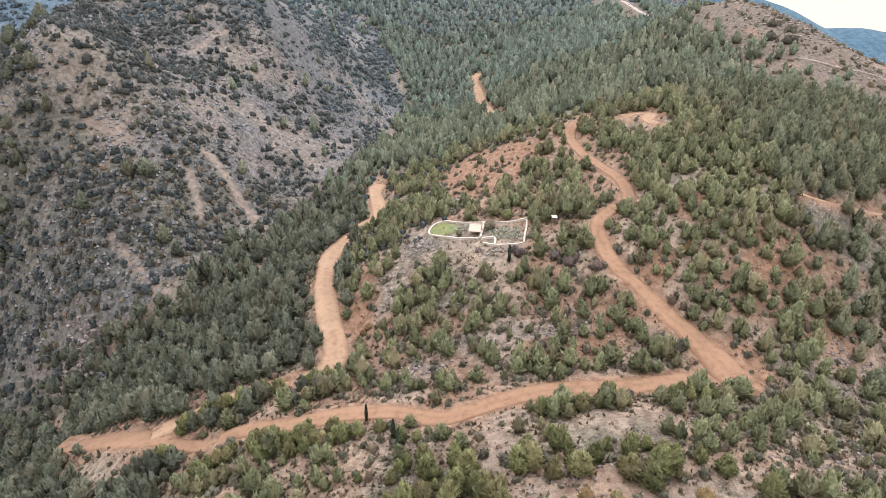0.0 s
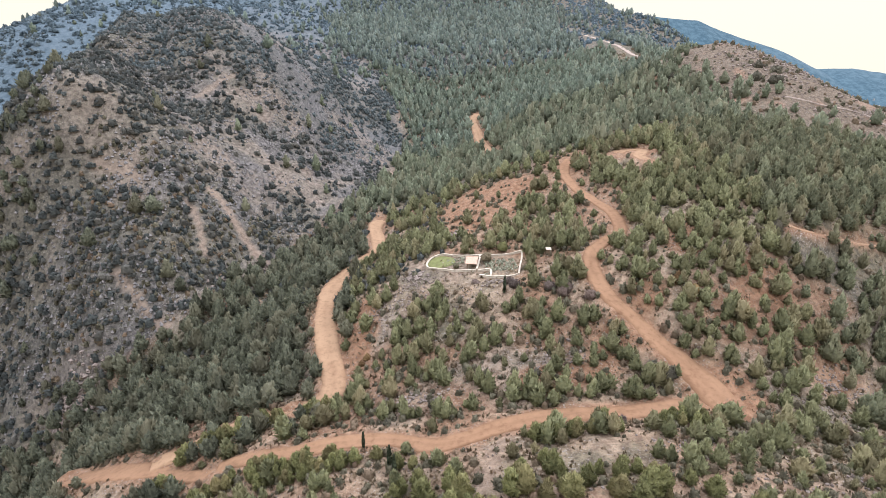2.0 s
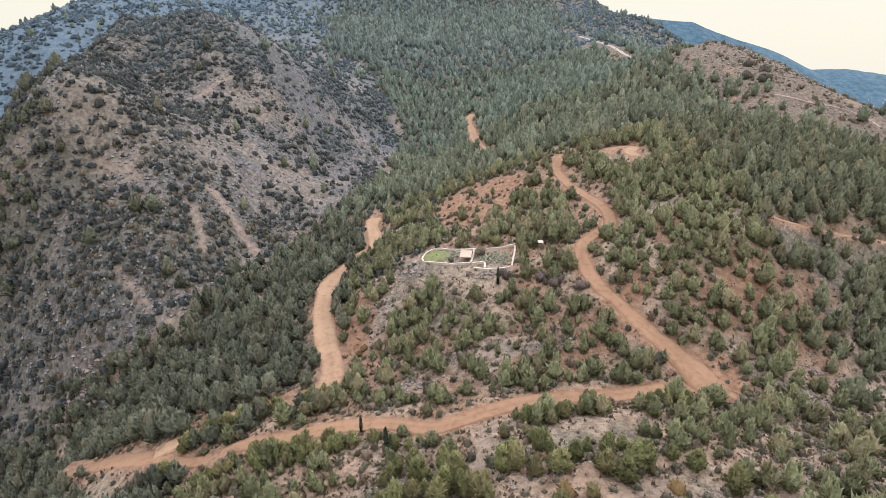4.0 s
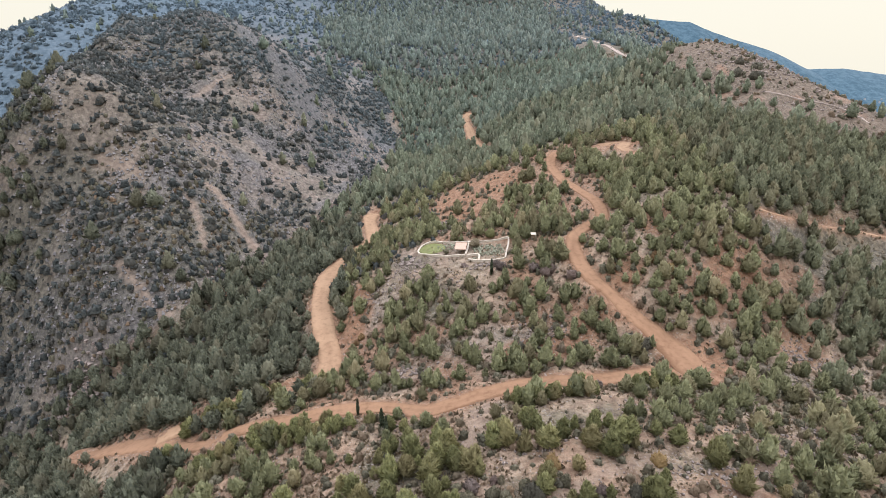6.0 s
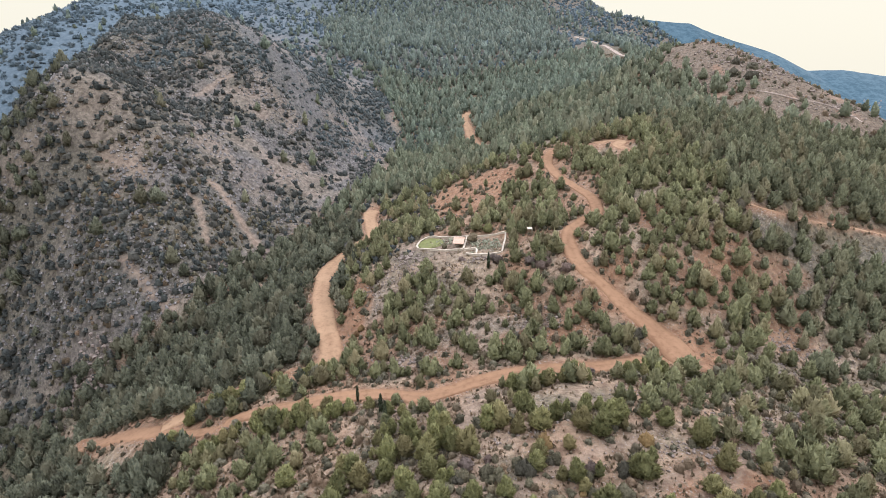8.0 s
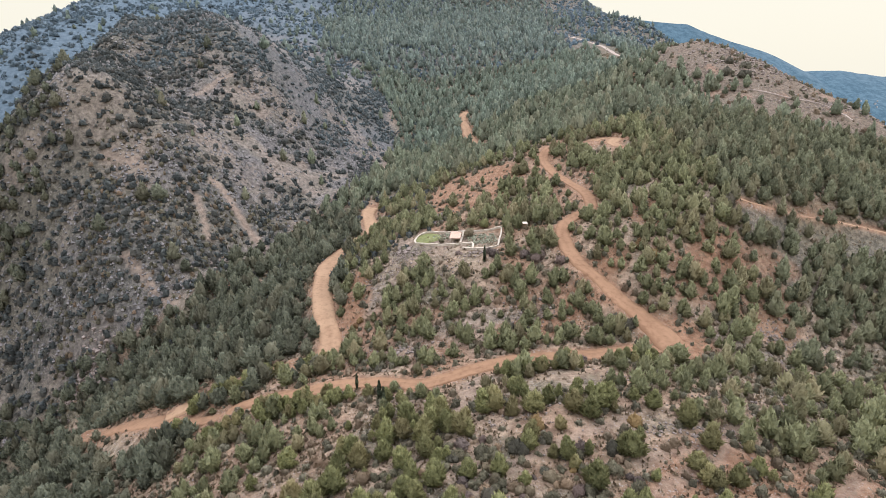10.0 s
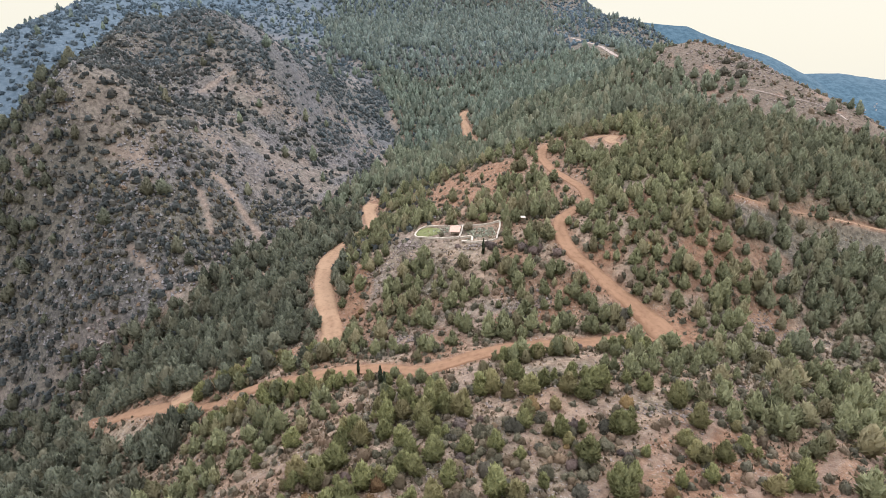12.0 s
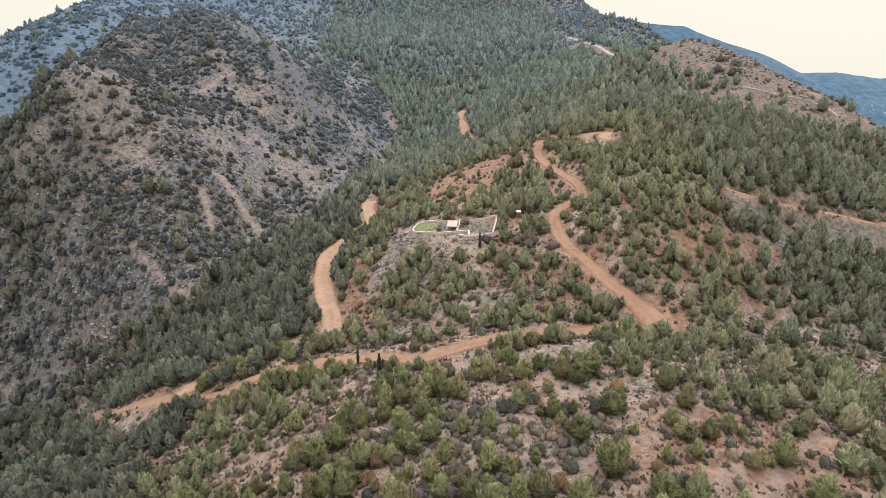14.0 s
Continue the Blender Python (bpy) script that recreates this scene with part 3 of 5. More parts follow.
road("road_far", LINES["road_far"], 5.5, SAND, "distant winding dirt road in the pine wood")
road("road_hairpin", LINES["hairpin"], 4.0, SAND, "dirt road hairpin with bare banks")
road("road_right", LINES["road_right"], 3.2, SAND, "pale dirt road along the wooded slope")

# ---- plants ----
def tufts(centres, size, count, gen, up=0.5, heart=(0, 0, 0.35), slim=0.5):
    """Leaf clumps: count pointed leaves round each centre that reach out and upward, with the crown's own rounded normals."""
    n = len(centres)
    out = centres - np.array(heart)
    out = out / (np.linalg.norm(out, axis=1)[:, None] + 1e-9)
    c, o = np.repeat(centres, count, 0), np.repeat(out, count, 0)
    a = gen.normal(size=(n * count, 3)) * 0.4 + o + np.array([0, 0, up])
    a /= np.linalg.norm(a, axis=1)[:, None]
    b = np.cross(a, gen.normal(size=(n * count, 3)))
    b /= np.linalg.norm(b, axis=1)[:, None] + 1e-9
    s = (np.repeat(np.broadcast_to(size, n), count) * gen.uniform(0.6, 1.3, n * count))[:, None]
    face = np.cross(-b, a)
    b = np.where((face * (o + [0, 0, 0.3])).sum(1)[:, None] < 0, -b, b)
    face = np.cross(-b, a)
    v = np.stack([c - a * s * 0.5 + b * s * slim, c - a * s * 0.5 - b * s * slim, c + a * s], 1)
    nrm = o + 0.3 * face + np.array([0, 0, 0.2]) + gen.normal(0, 0.12, o.shape)
    nrm /= np.linalg.norm(nrm, axis=1)[:, None]
    return v.reshape(-1, 3), np.repeat(nrm, 3, 0), np.arange(len(v) * 3).reshape(-1, 3)


def merged(*shapes):
    """Several shapes as one: points, normals and triangles."""
    v, n, f, k = [], [], [], 0
    for a, b, c in shapes:
        v.append(a)
        n.append(b)
        f.append(c + k)
        k += len(a)
    return np.vstack(v), np.vstack(n), np.vstack(f)


def body(rows):
    """A closed uneven body from rings of points, top first: points, rounded normals and triangles."""
    rings, sides = rows.shape[:2]
    v = np.vstack([rows[0].mean(0, keepdims=True) + [[0, 0, 0.35 * (rows[0, 0, 2] - rows[1, 0, 2])]], rows.reshape(-1, 3), rows[-1].mean(0, keepdims=True)])
    j = np.arange(sides)
    k = (j + 1) % sides
    f = [np.stack([0 * j, 1 + j, 1 + k], 1)]
    for i in range(rings - 1):
        a, b = 1 + i * sides, 1 + (i + 1) * sides
        f += [np.stack([a + j, b + j, b + k], 1), np.stack([a + j, b + k, a + k], 1)]
    last = len(v) - 1
    f.append(np.stack([last - sides + j, 0 * j + last, last - sides + k], 1))
    f = np.vstack(f)
    face = np.cross(v[f[:, 1]] - v[f[:, 0]], v[f[:, 2]] - v[f[:, 0]])
    n = np.zeros_like(v)
    for c in range(3):
        np.add.at(n, f[:, c], face)
    return v, n / (np.linalg.norm(n, axis=1)[:, None] + 1e-9), f


def sprays_on(shell, gen, leaves, size, up, heart, slim=0.5):
    """Leaf sprays strewn evenly over a body's surface."""
    v, _, f = shell
    area = np.linalg.norm(np.cross(v[f[:, 1]] - v[f[:, 0]], v[f[:, 2]] - v[f[:, 0]]), axis=1)
    tri = f[gen.choice(len(f), leaves, p=area / area.sum())]
    c = (v[tri] * gen.dirichlet((1, 1, 1), leaves)[:, :, None]).sum(1)
    c = c + (np.array(heart) - c) * gen.uniform(0, 0.22, (leaves, 1))
    return tufts(c, size, 1, gen, up, heart, slim)


def pine_shape(seed, rings, sides, leaves, size, spread=0.36, bottom=0.05, slim=0.5):
    """A young pine one unit tall: rising boughs in loose whorls, feathered all over with needle sprays."""
    gen = np.random.default_rng(seed)
    t = (np.arange(rings) + 0.6) / rings
    fat = gen.uniform(0.55, 0.85)
    reach = spread * (0.05 + 0.95 * t ** fat) * (1 - 0.4 * smooth(0.75, 1.0, t)) * gen.uniform(0.84, 1.16, rings)
    boughs = gen.integers(3, 6)
    ang = 2 * math.pi * (np.arange(sides)[None] + 0.5 * (np.arange(rings)[:, None] % 2)) / sides + gen.uniform(-0.2, 0.2, (rings, sides))
    lobe = 0.7 * np.cos(boughs * ang + gen.uniform(0, 6.28, rings)[:, None]) + gen.normal(0, 0.5, (rings, sides))
    r = reach[:, None] * (1 + 0.30 * np.clip(lobe, -1.6, 1.6))
    lean = np.cumsum(gen.normal(0, 0.018, (rings, 2))[::-1], 0)[::-1]
    z = 0.96 - t[:, None] * (0.96 - bottom) + 0.05 * lobe * t[:, None] + gen.normal(0, 0.012, (rings, sides))

    def shell(k):
        return body(np.stack([np.cos(ang) * r * k + lean[:, :1], np.sin(ang) * r * k + lean[:, 1:], np.maximum(z - 0.05 * (1 - k), 0.02)], -1))

    return merged(shell(0.70), sprays_on(shell(1.0), gen, leaves, size, 0.75, (0, 0, 0.3), slim))


def bush_shape(seed, rings, sides, leaves, size):
    """A low, broad, uneven bush one unit wide: one to three rounded leafy heads grown together."""
    gen = np.random.default_rng(seed)
    hearts, shells = [], []
    for k in range(1 + (seed % 2) + (rings > 3)):
        t = (np.arange(rings) + 0.5) / (rings - 0.5)
        ang = 2 * math.pi * (np.arange(sides)[None] + 0.5 * (np.arange(rings)[:, None] % 2)) / sides + gen.uniform(0, 6.28)
        big = (0.44, 0.34, 0.28)[k] * gen.uniform(0.85, 1.1)
        r = big * np.sin(t * 1.7)[:, None] ** 0.8 * (1 + np.clip(gen.normal(0, 0.2, (rings, sides)), -0.4, 0.45))
        mid = gen.normal(0, 0.22, 2) * (k > 0)
        z = big * 1.55 * (np.cos(t * 1.65)[:, None] * (1 + gen.normal(0, 0.1, (rings, sides))) - 0.08 * t[:, None])
        row = np.stack([mid[0] + np.cos(ang) * r, mid[1] + np.sin(ang) * r, z], -1)
        shells.append(body(row))
        hearts.append(body(row * [0.8, 0.8, 0.85] + [0.2 * mid[0], 0.2 * mid[1], 0]))
    return merged(*hearts, sprays_on(merged(*shells), gen, leaves, size, 0.45, (0, 0, 0.05)))


def soup(name, shape, material):
    v, nrm, f = shape
    me = sheet(name, v, f, material, True)
    me.attributes.new("custom_normal", "FLOAT_VECTOR", "POINT").data.foreach_set("vector", nrm.astype(np.float32).ravel())
    return me


def trunk_mesh(name, seed, height=0.8, radius=0.022):
    """A tapered, slightly bent trunk with a few limbs, one unit tall."""
    gen = np.random.default_rng(seed)
    v, f = [], []

    def limb(a, b, ra, rb, sides):
        axis = (Vector(b) - Vector(a)).normalized()
        u = axis.orthogonal().normalized()
        w = axis.cross(u)
        k = len(v)
        for p, r in ((a, ra), (b, rb)):
            for i in range(sides):
                t = 2 * math.pi * i / sides
                v.append(tuple(Vector(p) + (u * math.cos(t) + w * math.sin(t)) * r))
        for i in range(sides):
            j = (i + 1) % sides
            f.append((k + i, k + j, k + sides + j, k + sides + i))

    pts = [Vector((0, 0, -0.06))]
    for i in range(1, 5):
        pts.append(Vector((gen.normal(0, 0.012), gen.normal(0, 0.012), height * i / 4)))
    for i in range(4):
        limb(pts[i], pts[i + 1], radius * (1 - i * 0.22), radius * (1 - (i + 1) * 0.22), 6)
    for i in range(7):
        z = gen.uniform(0.2, 0.75) * height
        t = gen.uniform(0, 6.28)
        r = 0.24 * (1 - z * 0.7)
        limb((0, 0, z), (math.cos(t) * r, math.sin(t) * r, z + 0.05), radius * 0.4, radius * 0.12, 4)
    return sheet(name, v, f, BARK)


def joined(name, shapes, places, scales, turns, tints, material, label, category, rounded=True):
    """Many plants that nobody could count, as one mesh."""
    kind = rng.integers(0, len(shapes), len(places))
    vs, ts, ns, fs, count = [], [], [], [], 0
    for k, (s, nrm, tri) in enumerate(shapes):
        sel = np.nonzero(kind == k)[0]
        if not len(sel):
            continue
        c, sn = np.cos(turns[sel])[:, None], np.sin(turns[sel])[:, None]
        x, y = s[None, :, 0] * c - s[None, :, 1] * sn, s[None, :, 0] * sn + s[None, :, 1] * c
        w = scales[sel]
        p = np.stack([x * w[:, :1], y * w[:, :1], s[None, :, 2] * w[:, 1:2]], -1) + places[sel][:, None]
        vs.append(p.reshape(-1, 3))
        ns.append(np.stack([nrm[None, :, 0] * c - nrm[None, :, 1] * sn, nrm[None, :, 0] * sn + nrm[None, :, 1] * c, np.repeat(nrm[None, :, 2], len(sel), 0)], -1).reshape(-1, 3))
        ts.append(np.repeat(tints[sel], len(s)))
        fs.append((tri[None] + (count + len(s) * np.arange(len(sel)))[:, None, None]).reshape(-1, 3))
        count += len(s) * len(sel)
    v, t, f = np.concatenate(vs).astype(np.float32), np.concatenate(ts).astype(np.float32), np.concatenate(fs).astype(np.int32)
    me = bpy.data.meshes.new(name)
    me.vertices.add(len(v))
    me.vertices.foreach_set("co", v.ravel())
    me.loops.add(f.size)
    me.loops.foreach_set("vertex_index", f.ravel())
    me.polygons.add(len(f))
    me.polygons.foreach_set("loop_start", np.arange(0, f.size, 3, dtype=np.int32))
    me.update(calc_edges=True)
    if rounded:
        me.attributes.new("custom_normal", "FLOAT_VECTOR", "POINT").data.foreach_set("vector", np.concatenate(ns).astype(np.float32).ravel())
    me.attributes.new("tint", "FLOAT", "POINT").data.foreach_set("value", t)
    me.materials.append(material)
    return tagged(new(name, me), label, category, kind="stuff")


def scatter(lo, hi, spacing, seed):
    """Uneven places over a stretch of land, about spacing apart."""
    gen = np.random.default_rng(seed)
    a, b = np.meshgrid(np.arange(lo[0], hi[0], spacing), np.arange(lo[1], hi[1], spacing))
    p = np.stack([a.ravel(), b.ravel()], 1) + gen.uniform(-0.48, 0.48, (a.size, 2)) * spacing
    return p, gen


CLEAR = [   # plants thinned, partly for the camera's view: middle, half length, half width, how bare
    (16, 345, 5, 30, 0.7), (126, 400, 9, 70, 0.95), (128, 500, 8, 50, 0.9), (105, 247, 13, 2.4, 0.9), (112, 238, 14, 2.0, 0.8), (71, 208, 6, 3, 0.9), (24, 45, 6, 2.0, 0.5), (36, 40.6, 6, 1.6, 0.5), (45, 44.5, 6, 1.6, 0.45), (73, 100, 9, 5, 0.9), (66, 90, 5, 4, 0.7), (24.5, 422, 6, 9, 1.0), (75, 440, 5, 6, 0.9), (67, 221, 8, 5, 0.9), (-34, 540, 16, 8, 0.9), (139, 585, 12, 22, 0.9), (28, 75, 7, 4, 0.75), (14, 61, 7, 4, 0.75), (34, 60, 9, 4, 0.7), (58, 111, 5, 3, 0.8), (79, 116.5, 7, 3, 0.8), (54, 138, 5, 3, 0.7),
    (-66, 92, 13, 4.5, 0.9), (11, 124.5, 6, 4, 0.9), (0, 130, 8, 3, 0.85), (-10, 138, 4.5, 6, 1.0), (-4, 142, 6.5, 5, 1.0), (8, 124, 10, 5, 0.5), (22, 129, 4, 5, 0.9), (9, 165, 13, 12, 0.6), (-9, 131, 7, 6, 0.8),
    (12, 183, 18, 13, 0.82), (5.5, 133.5, 13.5, 9.5, 1.0), (39, 144, 5, 7, 0.8), (40, 158, 4, 6, 0.8), (24, 96, 6, 3, 0.6), (-5, 96, 9, 4, 0.6),
    (22, 75, 9, 5, 0.8), (5.5, 76, 2.5, 8, 0.8), (72, 100, 8, 4, 0.6), (-19, 119, 4, 9, 0.6),
    (48, 93, 5, 6, 0.8), (-12, 128, 6, 6, 0.4), (155, 223, 48, 17, 0.96), (165, 285, 56, 62, 1.0), (-21, 120, 3.5, 13, 0.9), (230, 280, 60, 90, 1.0), (132, 470, 10, 55, 1.0), (119, 570, 11, 60, 1.0), (118, 500, 9, 50, 0.9), (112, 330, 8, 25, 0.9), (116, 372, 9, 50, 0.75), (-64, 186, 4, 4, 0.8),
    (84, 126, 13, 3.0, 0.9), (104, 132.5, 16, 3.4, 1.0), (122, 135.5, 14, 3.2, 1.0), (57, 179, 7, 9, 0.85), (34, 190, 5, 10, 0.6), (-24, 186, 5, 12, 0.8), (18, 262, 6, 10, 0.8), (68, 113, 6, 4, 0.5), (52, 124, 5, 4, 0.4), (60, 187, 8, 5, 0.5), (76, 212, 10, 5, 0.4),
]


GROVES = [(64, 50, 9, 4, 0.95), (68, 58, 9, 5, 0.95), (45, 48.5, 8, 2, 0.9), (56, 46, 7, 3, 0.9), (40, 43, 5, 1.6, 0.8), (60, 41, 8, 4, 0.9), (37.5, 95.5, 3, 2.6, 1.0), (-27.5, 156.5, 3.2, 3.5, 1.0), (-23.5, 163, 3, 4, 1.0), (-21, 172, 2.5, 6, 1.0), (33.2, 105, 2.4, 2.2, 1.0), (29.5, 109, 2, 2, 0.9), (50, 60, 16, 6, 0.95), (40.5, 51.5, 5, 2, 0.8), (49.5, 53, 5, 2, 0.9), (52, 44, 5, 2, 0.9), (62, 48, 5, 3, 0.95), (31, 44, 4, 2, 0.8), (36, 38.5, 3, 2, 0.8), (119, 158, 30, 24, 1.0), (106, 129, 10, 9, 0.95), (149, 204, 18, 10, 1.0), (81, 153, 13, 15, 0.95), (52, 57, 10, 4, 0.95), (-66, 84, 32, 13, 0.95), (-92, 100, 20, 10, 0.95), (-32, 76, 14, 6, 0.8), (26, 82.5, 18, 2.6, 0.75), (47, 86.5, 8, 2.5, 0.95), (-22, 97, 4, 2.2, 0.9), (-62, 93, 10, 2, 0.6), (-50, 84, 14, 3.5, 0.9), (57, 86, 12, 6, 0.9), (74, 60, 22, 13, 0.95), (-45, 55, 30, 10, 0.85), (88, 85, 14, 12, 0.6), (96, 118, 22, 14, 0.9), (-12, 60, 14, 8, 0.6), (-112, 118, 26, 20, 0.95), (-138, 128, 24, 24, 0.9)]


def wood_density(x, y):
    """How thick the pines stand, and the scrub, 0 to 1."""
    west = west_side(x, y, 9)
    east = smooth(38, 50, x) * smooth(94, 104, y)
    far = smooth(198, 225, y)
    glen = smooth(-26, -36, x) * smooth(103, 110, y)
    mid = (1 - east) * (1 - far) * (1 - glen)
    front = smooth(92, 86, y)
    gaps = fbm(x, y, 8, 3, 77)
    pine = np.maximum.reduce([1.0 * east, 1.0 * far, 0.97 * glen, 0.78 * mid])
    pine = pine * smooth(0.32, 0.52, gaps + 0.22 * far + 0.16 * glen + 0.20 * east)
    pine = np.maximum(pine, (0.32 - 0.03 * front) * mid)
    for cx, cy, a, b, k in GROVES:
        pine = np.maximum(pine, k * smooth(1.2, 0.7, np.hypot((x - cx) / a, (y - cy) / b)) * smooth(0.22, 0.4, gaps))
    top = smooth(500, 560, y) * smooth(110, 150, x)
    pine = pine * (1 - west) * (1 - 0.93 * top) + west * (0.02 + 0.35 * smooth(430, 560, y) * smooth(-180, -110, x) * smooth(0.38, 0.52, gaps))
    nook = smooth(1.2, 0.5, np.hypot((x + 172) / 24, (y - 218) / 38))
    nook = np.maximum(nook, smooth(1.2, 0.6, np.hypot((x + 155) / 16, (y - 196) / 24)) * 0.9)
    nook = np.maximum(nook, smooth(1.2, 0.6, np.hypot((x + 125) / 30, (y - 140) / 14)) * 0.8)
    pine = np.maximum(pine, west * nook * 0.75 * smooth(0.3, 0.5, gaps))
    thick = thicket(x, y)
    scrub = (0.80 + 0.18 * front) * (1 - west) * (1 - 0.6 * far) + west * (0.36 + 0.64 * thick)
    scrub = np.maximum(scrub * (1 - 0.4 * east), 0.95 * top)
    bare = np.zeros_like(x)
    for cx, cy, a, b, k in CLEAR:
        bare = np.maximum(bare, k * smooth(1.15, 0.85, np.hypot((x - cx) / a, (y - cy) / b)))
    for line, w, k in TRACKS:
        d, _ = near_line(x, y, spline([(*q, 0) for q in line]))
        bare = np.maximum(bare, 1.35 * smooth(0.3, 0.7, k) * smooth(w * 0.5 + 1.2, w * 0.5, d))
    bare = np.clip(bare, 0, 1.4)
    gap, _ = roads_at(x, y)
    scrub = scrub * smooth(0.9, 1.15, np.hypot((x - GARDEN[0]) / 13, (y - GARDEN[1] + 1.5 + 0.28 * (x - GARDEN[0])) / 9.5))
    road_behind = np.minimum(roads_at(x, y + 3)[0], roads_at(x, y + 6)[0])      # fewer pines on the camera's side, so the roads stay in view
    pine = pine * (0.6 + 0.4 * np.maximum(smooth(0.0, 1.5, road_behind), ((x > 40) & (y < 92)) | ((x < -18) & (y > 150) & (y < 185))))
    return pine * np.clip(1 - bare, 0, 1) * smooth(0.5, 1.6, gap), scrub * np.clip(1 - 0.75 * bare, 0, 1) * smooth(0.3, 1.1, gap)


def in_flight_cone(x, y, margin):
    """Land that lies in front of the flight, with a margin."""
    return np.abs(x) < 0.86 * (y + 16) + margin


NEAR_Y = 92.0
pine_shapes_far = [pine_shape(100 + i, 4, 6, 44, 0.15) for i in range(10)]
pine_shapes_mid = [pine_shape(200 + i, 4, 7, 150, 0.125, slim=0.4) for i in range(10)]
bush_shapes_far = [bush_shape(300 + i, 2, 5, 16, 0.24) for i in range(6)]
bush_shapes_summit = [bush_shape(350 + i, 2, 5, 10, 0.28) for i in range(6)]
bush_shapes_mid = [bush_shape(400 + i, 2, 6, 40, 0.17) for i in range(8)]
pine_shapes_mountain = [pine_shape(150 + i, 3, 5, 14, 0.22) for i in range(8)]
tuft_shapes = [tufts(np.random.default_rng(700 + i).normal(0, 0.25, (4, 3)) * np.array([1, 1, 0.1]) + np.array([0, 0, 0.15]), 0.5, 2, np.random.default_rng(720 + i), 1.6, (0, 0, -0.3)) for i in range(5)]


def grow(lo, hi, spacing, seed, which, least=0.0):
    p, gen = scatter((lo[0], lo[1] - 60 * (lo[1] > 210)), (hi[0], hi[1] + 60 * (hi[1] > 210)), spacing, seed)
    x, y = p[:, 0], p[:, 1]
    keep = in_flight_cone(x, y, 24)
    if lo[1] > 200:      # wide woods meet along uneven borders
        shift = y + 110 * (fbm(x, y, 45, 3, 97) - 0.5) * smooth(205, 300, y)
        keep &= (shift >= lo[1]) & (shift < hi[1])
    x, y = x[keep], y[keep]
    d = np.maximum(wood_density(x, y)[which], least * (roads_at(x, y)[0] > 0.2))
    keep = gen.uniform(0, 1, len(x)) < d
    x, y = x[keep], y[keep]
    return np.stack([x, y, ground_z(x, y)], 1), gen


def plant(name, p, gen, shapes, width, height, spread, material, label, category):
    n = len(p)
    k = 1 - spread + 2.2 * spread * gen.uniform(0, 1, n) ** 1.4
    sc = np.stack([width * k * gen.uniform(0.85, 1.2, n), height * k * gen.uniform(0.85, 1.15, n)], 1)
    p[:, 2] -= 0.08 * sc[:, 1]
    return joined(name, shapes, p, sc, gen.uniform(0, 6.28, n), gen.uniform(0, 1, n), material, label, category)


plant("pine_wood_slopes", *grow((-26, NEAR_Y), (74, 205), 2.25, 1, 0), pine_shapes_mid, 4.0, 4.1, 0.45, PINE_WOOD, "open wood of olive-green pines on red slopes", "pine wood")
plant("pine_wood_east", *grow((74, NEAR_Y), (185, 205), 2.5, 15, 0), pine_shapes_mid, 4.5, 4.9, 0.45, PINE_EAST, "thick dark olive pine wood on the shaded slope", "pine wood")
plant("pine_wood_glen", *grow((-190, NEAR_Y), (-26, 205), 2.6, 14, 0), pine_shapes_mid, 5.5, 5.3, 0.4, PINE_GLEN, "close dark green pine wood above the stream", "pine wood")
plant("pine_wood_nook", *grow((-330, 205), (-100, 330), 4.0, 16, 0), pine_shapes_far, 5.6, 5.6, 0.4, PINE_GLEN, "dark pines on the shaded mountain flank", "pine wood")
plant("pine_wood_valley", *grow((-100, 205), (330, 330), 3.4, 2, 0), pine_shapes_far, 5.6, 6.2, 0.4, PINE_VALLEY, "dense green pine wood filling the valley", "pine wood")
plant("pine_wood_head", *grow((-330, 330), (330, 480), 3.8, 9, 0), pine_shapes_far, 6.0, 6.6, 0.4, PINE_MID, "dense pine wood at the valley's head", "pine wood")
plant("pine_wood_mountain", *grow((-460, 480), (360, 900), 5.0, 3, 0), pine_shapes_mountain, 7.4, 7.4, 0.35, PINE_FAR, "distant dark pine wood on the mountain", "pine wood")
plant("scrub_slopes", *grow((-125, NEAR_Y), (185, 205), 1.9, 4, 1), bush_shapes_mid, 1.7, 1.4, 0.55, SCRUB_WARM, "dark low bushes between the pines", "scrub")
p, gen = grow((-330, 140), (0, 480), 2.75, 5, 1)
p = p[(p[:, 0] > -205) | (p[:, 1] < 325)]
upper = p[:, 1] + 60 * (fbm(p[:, 0], p[:, 1], 30, 3, 98) - 0.5) > 290
plant("scrub_mountain", p[~upper], gen, bush_shapes_far, 2.7, 1.8, 0.65, SCRUB_FAR, "dark evergreen bushes dotting the rocky mountainside", "scrub")
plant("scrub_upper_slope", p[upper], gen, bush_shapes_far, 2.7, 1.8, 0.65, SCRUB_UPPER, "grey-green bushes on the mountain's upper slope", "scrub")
p, gen = grow((-330, 140), (0, 400), 2.5, 17, 1)
p = p[(thicket(p[:, 0], p[:, 1]) > gen.uniform(0.35, 1.15, len(p))) & (west_side(p[:, 0], p[:, 1]) > 0.7)]
upper = p[:, 1] + 60 * (fbm(p[:, 0], p[:, 1], 30, 3, 98) - 0.5) > 290
plant("scrub_ravines", p[~upper], gen, bush_shapes_summit, 3.1, 2.0, 0.4, SCRUB_FAR, "close dark evergreen thickets in the mountain's ravines", "scrub")
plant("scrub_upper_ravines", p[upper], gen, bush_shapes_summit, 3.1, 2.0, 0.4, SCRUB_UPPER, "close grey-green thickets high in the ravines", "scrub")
plant("scrub_crest", *grow((0, 205), (260, 480), 2.9, 8, 1, 0.36), bush_shapes_far, 2.2, 1.8, 0.6, SCRUB_WARM, "low bushes on the bare rocky crest", "scrub")
